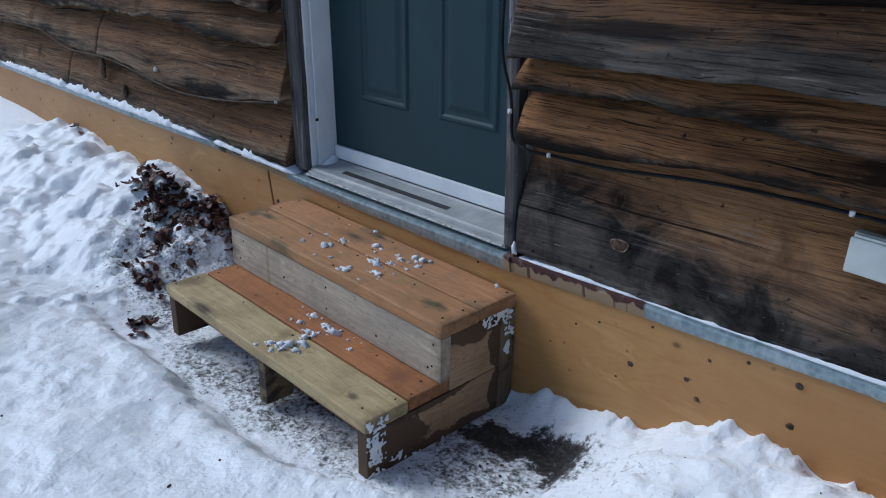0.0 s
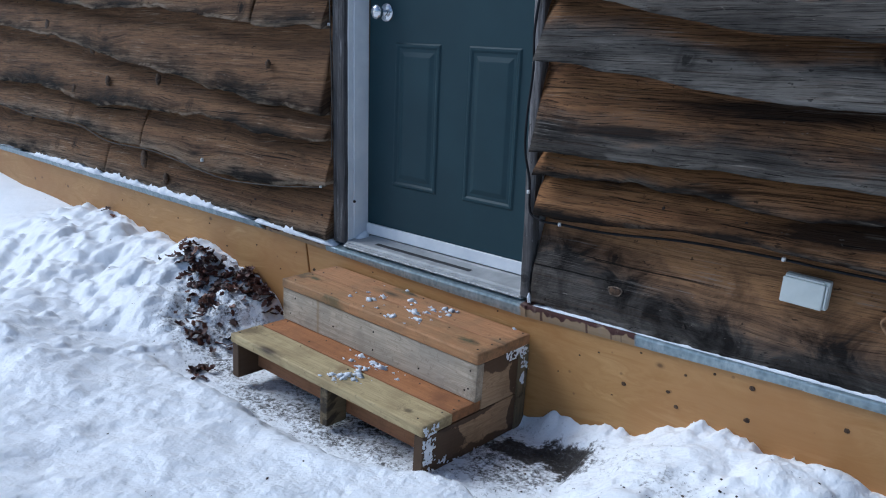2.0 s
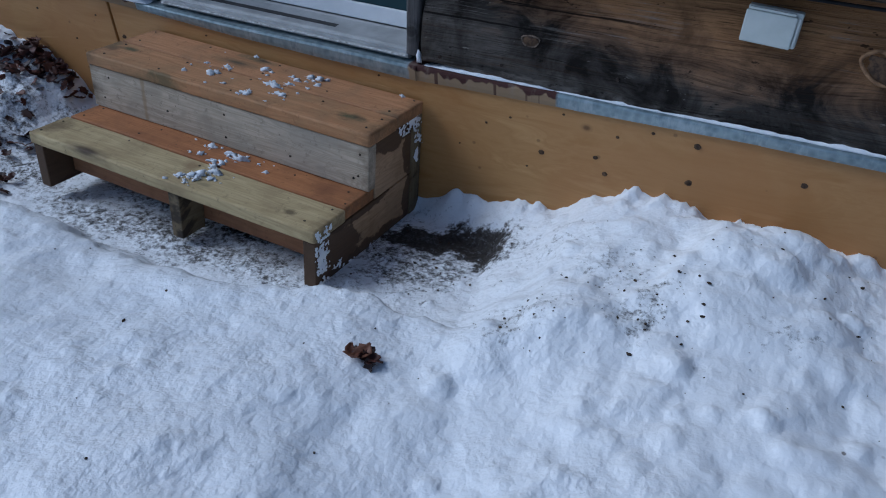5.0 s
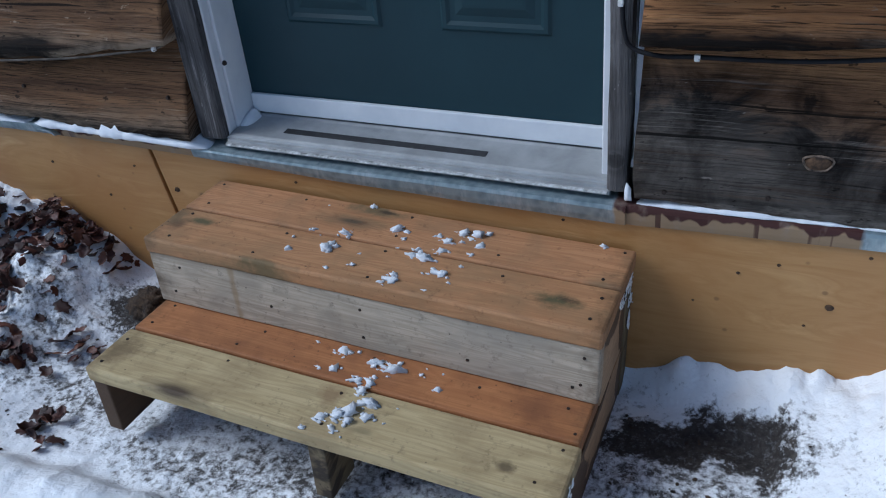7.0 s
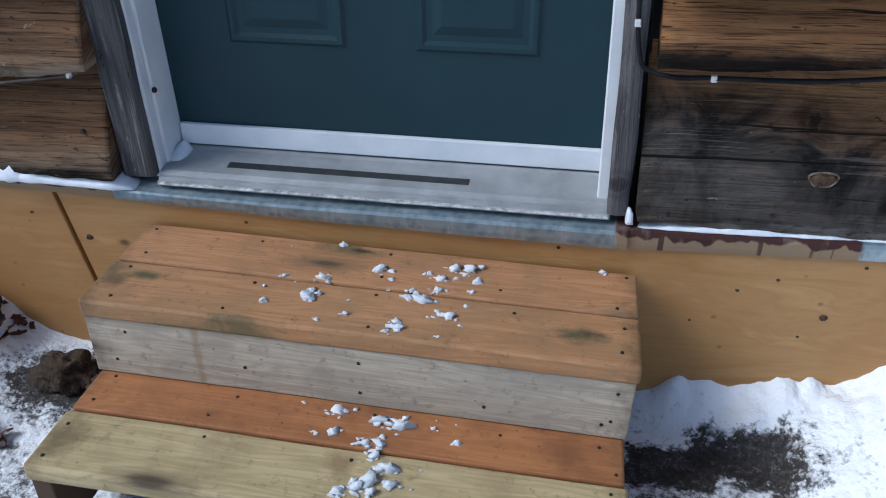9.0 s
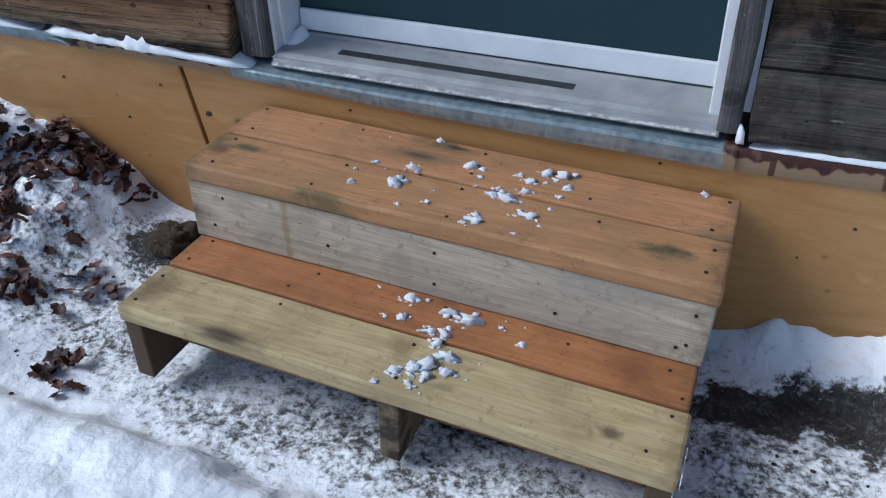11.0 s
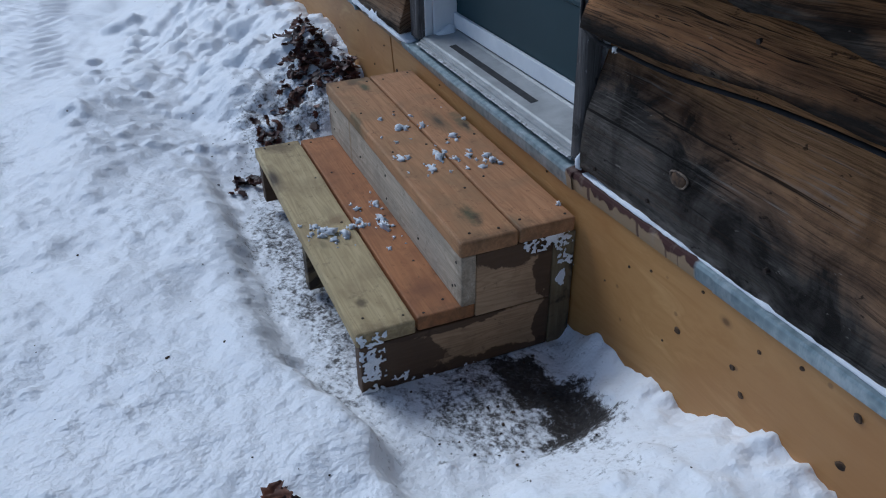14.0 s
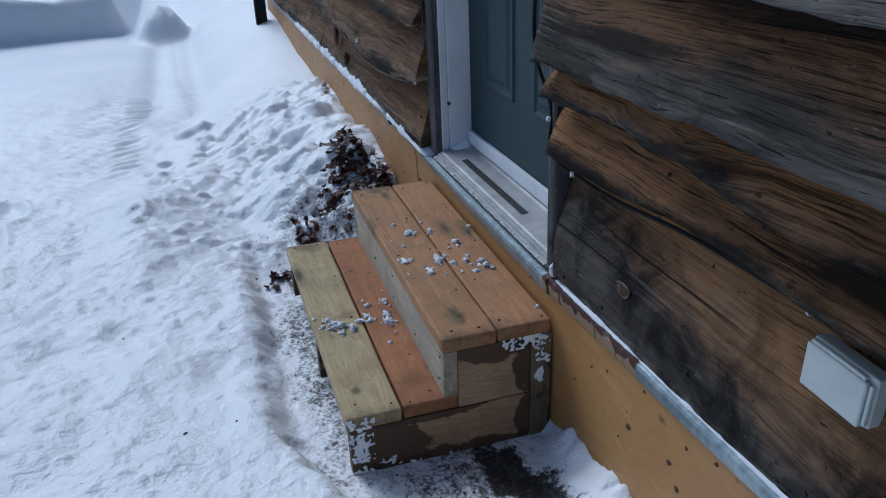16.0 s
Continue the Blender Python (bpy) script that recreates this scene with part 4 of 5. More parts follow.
for x0, x1, low, high, sd, pr in (
        (LEFT_END, -3.05, LB, L3, 0.3, 0.010), (-3.045, -1.066, LB, L3, 1.1, 0.012),
        (LEFT_END, -2.605, L3, L2, 2.2, 0.016), (-2.595, -1.058, L3, L2, 3.4, 0.020),
        (LEFT_END, -1.060, L2, L1, 4.6, 0.020), (LEFT_END, -1.078, L1, L0, 5.3, 0.024),
        (LEFT_END, -1.560, L0, LT, 6.7, 0.026), (-1.552, -1.075, L0, LT, 7.5, 0.020),
        (LEFT_END, -1.07, LT, lift(LT, 0.26), 8.8, 0.024), (LEFT_END, -1.08, lift(LT, 0.26), lift(LT, 0.55), 9.1, 0.024),
        (LEFT_END, -1.07, lift(LT, 0.55), lift(LT, 0.82), 10.4, 0.024), (LEFT_END, -1.08, lift(LT, 0.82), lift(LT, 1.1), 11.2, 0.024),
        (LEFT_END, -1.07, lift(LT, 1.1), lift(LT, 1.35), 12.2, 0.024)):
    plank(x0, x1, low, high, M_SIDING_L, brown, pr, 0.034, sd, 0.018, 0.0, 0.018, 0.0, 0.055)
for x0, x1, low, high, sd, pr, flare, mat in (
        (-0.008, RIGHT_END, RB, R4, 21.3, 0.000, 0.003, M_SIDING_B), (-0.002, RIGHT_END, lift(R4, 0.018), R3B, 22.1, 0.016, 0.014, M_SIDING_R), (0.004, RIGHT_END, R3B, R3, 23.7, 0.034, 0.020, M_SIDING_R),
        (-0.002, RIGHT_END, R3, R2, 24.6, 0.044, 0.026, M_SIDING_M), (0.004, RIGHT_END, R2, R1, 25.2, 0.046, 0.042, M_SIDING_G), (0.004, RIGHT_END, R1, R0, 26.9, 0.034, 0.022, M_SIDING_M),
        (-0.004, RIGHT_END, R0, lift(R0, 0.3), 27.3, 0.022, 0.012, M_SIDING_G), (0.0, RIGHT_END, lift(R0, 0.3), lift(R0, 0.6), 28.4, 0.022, 0.012, M_SIDING_M),
        (-0.004, RIGHT_END, lift(R0, 0.6), lift(R0, 0.9), 29.9, 0.022, 0.012, M_SIDING_G), (-0.002, RIGHT_END, lift(R0, 0.9), lift(R0, 1.2), 30.5, 0.022, 0.012, M_SIDING_M)):
    plank(x0, x1, low, high, mat, grey, pr, 0.040, sd, 0.026 if sd == 23.7 else 0.010, 0.0, flare, 0.004, 0.075 if sd > 22 else 0.040)
plank(-1.09, 0.0, [(-2, HEAD_Z + 0.06), (1, HEAD_Z + 0.06)], [(-2, TOP - 0.05), (1, TOP - 0.05)], M_SIDING_L, brown, 0.01, 0.03, 33.0)

# loose knot in the lowest plank
bm = bmesh.new()
bmesh.ops.create_uvsphere(bm, u_segments=14, v_segments=8, radius=1.0)
for v in bm.verts:
    v.co = Vector((v.co.x * 0.022, v.co.y * 0.004, v.co.z * 0.014)) * (1 + 0.18 * noise.noise(v.co * 2.5))
part("knot", bm, M_KNOT, wall_south, "dark loose knot", pose(0.308, 0.004, 0.575), True)
ring = [(0.308 + (0.0235 + 0.003 * math.sin(3 * a)) * math.cos(a), 0.004, 0.575 + (0.0155 + 0.002 * math.cos(2 * a)) * math.sin(a)) for a in (2 * math.pi * k / 20 for k in range(21))]
part("knot_rim", tube(ring, 0.0022, 6), M_KNOT_RIM, wall_south, "cracked tan rim of the loose knot", None, True)

for x, z, w in ((-3.66, 1.364, 0.05), (-3.09, 1.258, 0.035), (-2.935, 1.082, 0.03), (-2.39, 1.116, 0.032), (-2.30, 0.976, 0.026), (-2.37, 0.600, 0.035), (-2.585, 0.684, 0.05), (-3.365, 1.016, 0.028), (-1.45, 1.222, 0.02)):
    bm = bmesh.new()
    bmesh.ops.create_uvsphere(bm, u_segments=12, v_segments=8, radius=1.0)
    for v in bm.verts:
        v.co = Vector((v.co.x * w * 0.6, v.co.y * 0.012, v.co.z * w)) * (1 + 0.35 * noise.noise(v.co * 2.2 + Vector((x, z, w))))
    part("knot", bm, M_KNOT, wall_south, "", pose(x, -0.020, z, 0, 12, 0), True)
bm = bmesh.new()
bmesh.ops.create_uvsphere(bm, u_segments=18, v_segments=10, radius=1.0)
for v in bm.verts:
    v.co = Vector((v.co.x * 0.040, v.co.y * 0.008, v.co.z * 0.026)) * (1 + 0.25 * noise.noise(v.co * 2.0 + Vector((4, 1, 2))))
part("knot", bm, M_KNOT, wall_south, "large dark burl", pose(1.12, 0.006, 0.645, 0, 28, 0), True)
ring = [(1.12 + (0.046 + 0.006 * math.sin(2 * a + 1)) * math.cos(a), 0.006, 0.645 + (0.031 + 0.004 * math.cos(3 * a)) * math.sin(a) - 0.4 * 0.046 * math.cos(a)) for a in (2 * math.pi * k / 24 for k in range(25))]
part("knot_rim", tube(ring, 0.0045, 6), M_BURL, wall_south, "tan swollen rim of the burl", None, True)


# ---- doorway ----
SETTLED = Matrix.Translation((-0.07, 0, 0.51)) @ pose(0, 0, 0, 0, 1.1, 0) @ Matrix.Translation((0.07, 0, -0.51))
door_1 = holder("door_1", "closed dark teal panelled steel door with a white sweep", "door", SETTLED, "structure")
DY = 0.140
bm = bmesh.new()
box(DOOR_L - 0.01, DOOR_R + 0.01, DY, DY + 0.044, SILL_Z + 0.012, HEAD_Z, bm=bm)
part("slab", bm, M_DOOR, door_1)


def door_panel(x0, x1, z0, z1):
    """Pressed panel: a raised bead, a hollow, then the raised field."""
    bm = bmesh.new()
    rings = [(0.0, 0.0005), (0.006, 0.006), (0.014, 0.006), (0.022, 0.0012), (0.034, 0.0012), (0.052, 0.0065), (0.058, 0.007)]
    made = []
    for inset, out in rings:
        made.append([bm.verts.new(p) for p in ((x0 + inset, DY - out, z0 + inset), (x1 - inset, DY - out, z0 + inset), (x1 - inset, DY - out, z1 - inset), (x0 + inset, DY - out, z1 - inset))])
    for a, b in zip(made, made[1:]):
        for k in range(4):
            bm.faces.new((a[k], a[(k + 1) % 4], b[(k + 1) % 4], b[k]))
    bm.faces.new(made[-1])
    bmesh.ops.recalc_face_normals(bm, faces=bm.faces)
    part("panel", bm, M_DOOR, door_1)


for x0, x1 in ((-0.838, -0.596), (-0.455, -0.214)):
    door_panel(x0, x1, 0.735, 1.312)
    door_panel(x0, x1, 1.490, 2.10)
    door_panel(x0, x1, 2.22, 2.47)
bm = box(DOOR_L + 0.002, DOOR_R - 0.004, DY - 0.014, DY - 0.001, 0.508, 0.555, 0.003)
part("door_sweep", bm, M_WHITE, door_1, "white vinyl door sweep")
knob = holder("door_knob", "", "")
knob.parent = door_1
for nm, prof in (("rose", [(0.0, 0.0), (0.036, 0.0), (0.036, 0.003), (0.034, 0.006), (0.020, 0.008), (0.012, 0.009)]), ("knob_grip", [(0.012, 0.012), (0.012, 0.030), (0.022, 0.038), (0.028, 0.050), (0.027, 0.060), (0.020, 0.068), (0.0, 0.070)])):
    bm = bmesh.new()
    rows = []
    for r, d in prof:
        rows.append([bm.verts.new((r * math.cos(a), -d, r * math.sin(a))) for a in (2 * math.pi * k / 24 for k in range(24))])
    for a, b in zip(rows, rows[1:]):
        for k in range(24):
            bm.faces.new((a[k], a[(k + 1) % 24], b[(k + 1) % 24], b[k]))
    bmesh.ops.remove_doubles(bm, verts=bm.verts, dist=1e-5)
    bmesh.ops.recalc_face_normals(bm, faces=bm.faces)
    part(nm, bm, M_CHROME, knob, "satin nickel", pose(-0.895, DY, 1.425), True)

door_frame = holder("door_frame", "white painted door jambs with grey weathered wooden outer trim", "door frame", kind="structure")
part("jamb", box(DOOR_L - 0.020, DOOR_L, 0.060, DY, 0.490, HEAD_Z, 0.002), M_WHITE, door_frame)
part("jamb", box(DOOR_L - 0.024, DOOR_L - 0.006, 0.034, 0.0585, 0.488, HEAD_Z, 0.003), M_WHITE, door_frame)
part("jamb", box(DOOR_R, DOOR_R + 0.022, 0.060, DY, 0.490, HEAD_Z, 0.002), M_WHITE, door_frame)
part("jamb", box(DOOR_R - 0.022, DOOR_R + 0.002, 0.044, 0.0585, 0.485, HEAD_Z, 0.003), M_WHITE, door_frame)
part("head", box(DOOR_L - 0.02, DOOR_R + 0.02, 0.034, DY + 0.04, HEAD_Z + 0.001, HEAD_Z + 0.055, 0.003), M_WHITE, door_frame)
part("screw_hole", disc(0.0065, 0.004), M_NAIL, door_frame, "", pose(-0.976, 0.058, 0.672, 90, 0, 70))


def trim_board(x0, x1, y0, y1, z0, z1, seed, label):
    bm = bmesh.new()
    uv = bm.loops.layers.uv.new("UVMap")
    across = bm.verts.layers.float.new("across")
    rows = []
    for i in range(41):
        z = z0 + (z1 - z0) * i / 40
        w = 0.004 * noise.noise(Vector((z * 6, seed, 0)))
        u = 0.004 * noise.noise(Vector((z * 7, seed, 5)))
        rows.append([bm.verts.new(p) for p in ((x0 + w, y1, z), (x0 + w, y0 + 0.004, z), (x0 + w + 0.005, y0, z), ((x0 + x1) / 2, y0 - 0.002 + u * 0.4, z), (x1 + u - 0.005, y0, z), (x1 + u, y0 + 0.004, z), (x1 + u, y1, z))])
    for a, b in zip(rows, rows[1:]):
        for k in range(6):
            bm.faces.new((a[k], a[k + 1], b[k + 1], b[k]))
    bm.faces.new(rows[0])
    bm.faces.new(rows[-1])
    bmesh.ops.recalc_face_normals(bm, faces=bm.faces)
    for v in bm.verts:
        v[across] = 0.25
    for f in bm.faces:
        for l in f.loops:
            l[uv].uv = (l.vert.co.z, l.vert.co.x + l.vert.co.y + seed)
    return part("trim_board", bm, M_TRIM, door_frame, label)


trim_board(-1.062, -0.992, 0.012, 0.052, 0.498, HEAD_Z + 0.05, 1.0, "grey weathered wooden trim board")
trim_board(-0.062, -0.022, 0.004, 0.0425, 0.478, HEAD_Z + 0.05, 2.0, "narrow grey weathered wooden trim board")

door_sill = holder("door_sill", "worn aluminium door sill with a black grip strip", "sill", SETTLED, "structure")
bm = bmesh.new()
prof = [(0.184, 0.500), (DY + 0.01, 0.504), (DY - 0.012, 0.504), (0.120, 0.500), (0.030, 0.490), (0.024, 0.487), (0.022, 0.482), (0.014, 0.481), (0.013, 0.476), (0.006, 0.475), (0.005, 0.466), (0.05, 0.45), (0.184, 0.45)]
ends = [[bm.verts.new((x, y, z)) for y, z in prof] for x in (DOOR_L - 0.004, DOOR_R + 0.004)]
for k in range(len(prof)):
    bm.faces.new((ends[0][k], ends[1][k], ends[1][(k + 1) % len(prof)], ends[0][(k + 1) % len(prof)]))
bm.faces.new(ends[0])
bm.faces.new(ends[1][::-1])
bmesh.ops.recalc_face_normals(bm, faces=bm.faces)
part("sill_plate", bm, M_SILL, door_sill)
bm = bmesh.new()
rows = []
for k in range(181):
    x = DOOR_L + (DOOR_R - DOOR_L) * k / 180
    z = 0.474
    a = 0.0025 + 0.006 * max(0, noise.noise(Vector((x * 14, 0, 1))) + 0.5 * noise.noise(Vector((x * 60, 0, 3))))
    b = 0.002 + 0.004 * abs(noise.noise(Vector((x * 22, 0, 7))))
    rows.append([bm.verts.new(p) for p in ((x, 0.012, z + 0.001), (x, 0.002 - b, z + 0.001), (x, -0.001 - b, z - a * 0.5), (x, 0.001, z - a), (x, 0.012, z - a))])
for a, b in zip(rows, rows[1:]):
    for k in range(5):
        bm.faces.new((a[k], b[k], b[(k + 1) % 5], a[(k + 1) % 5]))
bmesh.ops.recalc_face_normals(bm, faces=bm.faces)
part("flaked_caulk", bm, M_CAULK, door_sill, "flaking white caulk along the sill's front edge")
for k in range(3):
    y = 0.034 + 0.008 * k
    part("rib", box(DOOR_L + 0.01, DOOR_R - 0.005, y - 0.0012, y + 0.0012, 0.0, 0.0016), M_SILL, door_sill, "", Matrix.Translation((0, 0, 0.4875 + 0.11 * (y - 0.03))) @ pose(0, 0, 0, 0, 0, 0))
bm = box(-0.850, -0.336, -0.011, 0.011, 0.0, 0.0025, 0.001, 1)
part("grip_strip", bm, M_RUBBER, door_sill, "black grip strip", Matrix.Translation((0, 0.066, 0.4925)) @ pose(0, 0, 0, 6, 0, 0))


# ---- wooden steps ----
porch_steps = holder("porch_steps", "two-tread wooden porch steps of mixed old lumber against the skirt", "steps", pose(0, 0, 0, 0, 2.4, 0))
SLOPE = math.tan(radians(2.4))
BASE = 0.006
SX0, SX1 = -1.028, -0.012
T1, T2 = 0.184, 0.356
treads = [board("tread", SX0, SX1 + 0.002, -0.542, -0.402, T1 - 0.037, T1, M_YELLOW, porch_steps, "pale yellow-green treated front tread board", 0.006),
          board("tread", SX0 + 0.004, SX1 - 0.004, -0.396, -0.256, T1 - 0.038, T1 - 0.001, M_ORANGE, porch_steps, "orange-stained tread board", 0.005),
          board("tread", SX0 - 0.003, SX1 + 0.004, -0.297, -0.156, T2 - 0.038, T2, M_TREAD_FRONT, porch_steps, "reddish brown top tread board with a mossy knot", 0.006),
          board("tread", SX0, SX1 + 0.003, -0.152, -0.012, T2 - 0.037, T2 + 0.001, M_TREAD_BACK, porch_steps, "reddish brown top tread board with a cracked knot", 0.005)]
riser = board("riser", SX0, SX1, -0.292, -0.256, T1 + 0.001, T2 - 0.039, M_GREY, porch_steps, "silver-grey riser board", 0.003)
for x0, x1 in ((SX0 + 0.002, SX0 + 0.040), (SX1 - 0.040, SX1 - 0.002)):
    board("stringer", x0, x1, -0.534, -0.062, BASE, T1 - 0.039, M_STRINGER, porch_steps, "damp dark stained side board", 0.003, "y")
    board("side_board", x0, x1, -0.255, -0.062, T1 - 0.037, T2 - 0.040, M_SIDE_UP, porch_steps, "damp brown side board", 0.003, "y")
    board("cleat", x0 - 0.001, x1 + 0.001, -0.060, -0.004, BASE, T2 - 0.040, M_LEG, porch_steps, "dark damp corner post", 0.003, "z")
board("stringer", -0.500, -0.462, -0.536, -0.446, BASE, T1 - 0.039, M_LEG, porch_steps, "dark treated middle leg board", 0.003, "y")
board("apron", SX0 + 0.042, SX1 - 0.042, -0.444, -0.406, 0.030, T1 - 0.040, M_UNDER, porch_steps, "reddish brown board under the lower tread", 0.003)
nail_bm = disc(0.0038, 0.002, 8)
nail_me = bpy.data.meshes.new("nail")
nail_bm.to_mesh(nail_me)
nail_bm.free()
nail_me.materials.append(M_NAIL)
rnd = random.Random(3)
for tread, ys, z in zip(treads, ((-0.515, -0.43), (-0.375, -0.31), (-0.27, -0.185), (-0.125, -0.04)), (T1, T1 - 0.001, T2, T2 + 0.001)):
    for y in ys:
        for x in (-0.995, -0.75, -0.48, -0.25, -0.045):
            if x in (-0.75, -0.25) and rnd.random() < 0.6:
                continue
            ob = new("nail", nail_me)
            ob.parent = tread
            ob.matrix_basis = tread.matrix_basis.inverted() @ pose(x + rnd.uniform(-0.02, 0.02), y + rnd.uniform(-0.012, 0.012), z + 0.0004)
for x, z in ((-0.98, 0.22), (-0.95, 0.29), (-0.72, 0.24), (-0.5, 0.285), (-0.5, 0.215), (-0.27, 0.22), (-0.04, 0.29), (-0.045, 0.225), (-0.06, 0.215)):
    ob = new("nail", nail_me)
    ob.parent = riser
    ob.matrix_basis = riser.matrix_basis.inverted() @ pose(x, -0.2925, z, 90)


# ---- loose snow ----
def lump(rx, ry, rz, seed, sub=2, amp=0.45):
    bm = bmesh.new()
    bmesh.ops.create_icosphere(bm, subdivisions=sub, radius=1.0)
    s = Vector((seed * 3.7, seed * 1.9, seed * 5.3))
    for v in bm.verts:
        k = 1 + amp * noise.noise(v.co * 1.6 + s) + amp * 0.7 * noise.noise(v.co * 3.9 + s) + amp * 0.3 * noise.noise(v.co * 8 + s)
        v.co = Vector((v.co.x * rx * k, v.co.y * ry * k, max(v.co.z, -0.35) * rz * k))
    return bm


CRUMB = []
for k in range(7):
    bm = lump(1, 1, 0.75, k + 1.0, 2, 1.05)
    m = bpy.data.meshes.new("crumb")
    bm.to_mesh(m)
    bm.free()
    m.polygons.foreach_set("use_smooth", [True] * len(m.polygons))
    m.materials.append(M_LOOSE)
    CRUMB.append(m)


def crumbs(spots, height, label, r):
    """Snow crumbs on a tread: each spot is x, y and half the width of its largest flake."""
    for x, y, size in spots:
        top = holder("snow_crumbs", label, "snow", pose(x, y, height - SLOPE * x), group="snow crumbs on the steps")
        count = 1 if size < 0.006 else 3 if size < 0.012 else 6
        for k in range(count):
            a, d = r.uniform(0, 6.28), 0 if k == 0 else size * r.uniform(0.6, 1.5)
            q = size * (0.85 if k == 0 else r.uniform(0.15, 0.5))
            ob = new("crumb", r.choice(CRUMB))
            ob.parent = top
            ob.matrix_basis = pose(d * math.cos(a), d * math.sin(a) * 0.75, 0.12 * q, 0, 2.4, r.uniform(-40, 40)) @ Matrix.Diagonal((q * r.uniform(0.8, 1.1), q * r.uniform(0.45, 0.8), q * r.uniform(0.55, 0.9), 1))


r = random.Random(11)
white = "small white crumbs of snow lying on the tread"
crumbs([(-0.492, -0.094, 0.0166), (-0.592, -0.141, 0.0138), (-0.600, -0.206, 0.021), (-0.678, -0.235, 0.0097), (-0.666, -0.147, 0.008), (-0.525, -0.202, 0.0042), (-0.520, -0.243, 0.009), (-0.566, -0.270, 0.006),
        (-0.388, -0.176, 0.0245), (-0.365, -0.140, 0.0143), (-0.415, -0.150, 0.0089), (-0.338, -0.217, 0.017), (-0.421, -0.268, 0.020), (-0.439, -0.280, 0.0059), (-0.345, -0.278, 0.0059), (-0.310, -0.240, 0.0047)], T2, white, r)
crumbs([(-0.348, -0.064, 0.0148), (-0.318, -0.061, 0.0185), (-0.393, -0.089, 0.0092), (-0.368, -0.105, 0.0145), (-0.339, -0.096, 0.0073), (-0.298, -0.100, 0.0116), (-0.305, -0.135, 0.0092), (-0.307, -0.182, 0.0062),
        (-0.460, -0.123, 0.0065), (-0.459, -0.158, 0.0043), (-0.693, -0.189, 0.005), (-0.371, -0.227, 0.0048), (-0.687, -0.044, 0.0031), (-0.585, -0.016, 0.011), (-0.060, -0.018, 0.008), (-0.640, -0.165, 0.003)], T2 + 0.001, white, r)
crumbs([(-0.531, -0.312, 0.014), (-0.497, -0.305, 0.0063), (-0.522, -0.368, 0.0118), (-0.553, -0.376, 0.0074), (-0.448, -0.323, 0.0172), (-0.403, -0.332, 0.0205), (-0.348, -0.326, 0.0068), (-0.301, -0.354, 0.0087),
        (-0.597, -0.304, 0.0056), (-0.522, -0.331, 0.0048), (-0.464, -0.384, 0.0133), (-0.435, -0.378, 0.0133), (-0.308, -0.309, 0.0034), (-0.345, -0.305, 0.0034)], T1 - 0.001, white, r)
crumbs([(-0.402, -0.434, 0.0235), (-0.433, -0.468, 0.0206), (-0.449, -0.484, 0.0154), (-0.424, -0.491, 0.0135), (-0.395, -0.470, 0.0136), (-0.479, -0.497, 0.012), (-0.444, -0.516, 0.0108), (-0.475, -0.510, 0.0068),
        (-0.497, -0.533, 0.007), (-0.350, -0.428, 0.0034), (-0.358, -0.472, 0.0034), (-0.436, -0.412, 0.0141), (-0.417, -0.530, 0.0033)], T1, white, r)

# frost stuck to the steps' side
def frost(y0, y1, z0, z1, x, seed, fill):
    """A ragged thin crust on a side board."""
    bm = bmesh.new()
    size = 0.0022
    ny, nz = int((y1 - y0) / size), int((z1 - z0) / size)
    hold = {}

    def at(i, k):
        if (i, k) not in hold:
            y, z = y0 + i * size, z0 + k * size
            hold[i, k] = bm.verts.new((x + 0.0006 + 0.0022 * abs(noise.noise(Vector((y * 160, z * 160, seed)))), y, z))
        return hold[i, k]

    for i in range(ny):
        for k in range(nz):
            u, w = i / ny - 0.5, k / nz - 0.5
            p = Vector((y0 + i * size, z0 + k * size, seed))
            if noise.noise(p * 38) + 0.7 * noise.noise(p * 110) + fill - 1.5 * (u * u + w * w) > 0:
                bm.faces.new((at(i, k), at(i + 1, k), at(i + 1, k + 1), at(i, k + 1)))
    bmesh.ops.recalc_face_normals(bm, faces=bm.faces)
    bmesh.ops.solidify(bm, geom=bm.faces[:], thickness=0.001)
    return tagged(part("frost", bm, M_LOOSE, None, "", None, True), "thin crust of white frost stuck to the damp side boards", "frost", "frost on the steps", "stuff")


frost(-0.537, -0.475, 0.015, 0.150, -0.0090, 1.0, 0.22)
frost(-0.542, -0.47, 0.150, 0.185, -0.0010, 7.0, 0.25)
frost(-0.47, -0.40, 0.02, 0.06, -0.0105, 2.0, -0.1)
frost(-0.45, -0.20, 0.006, 0.030, -0.0115, 5.0, -0.28)
frost(-0.140, -0.020, 0.285, 0.352, -0.0005, 3.0, 0.26)
frost(-0.062, -0.003, 0.16, 0.345, -0.0015, 4.0, -0.10)


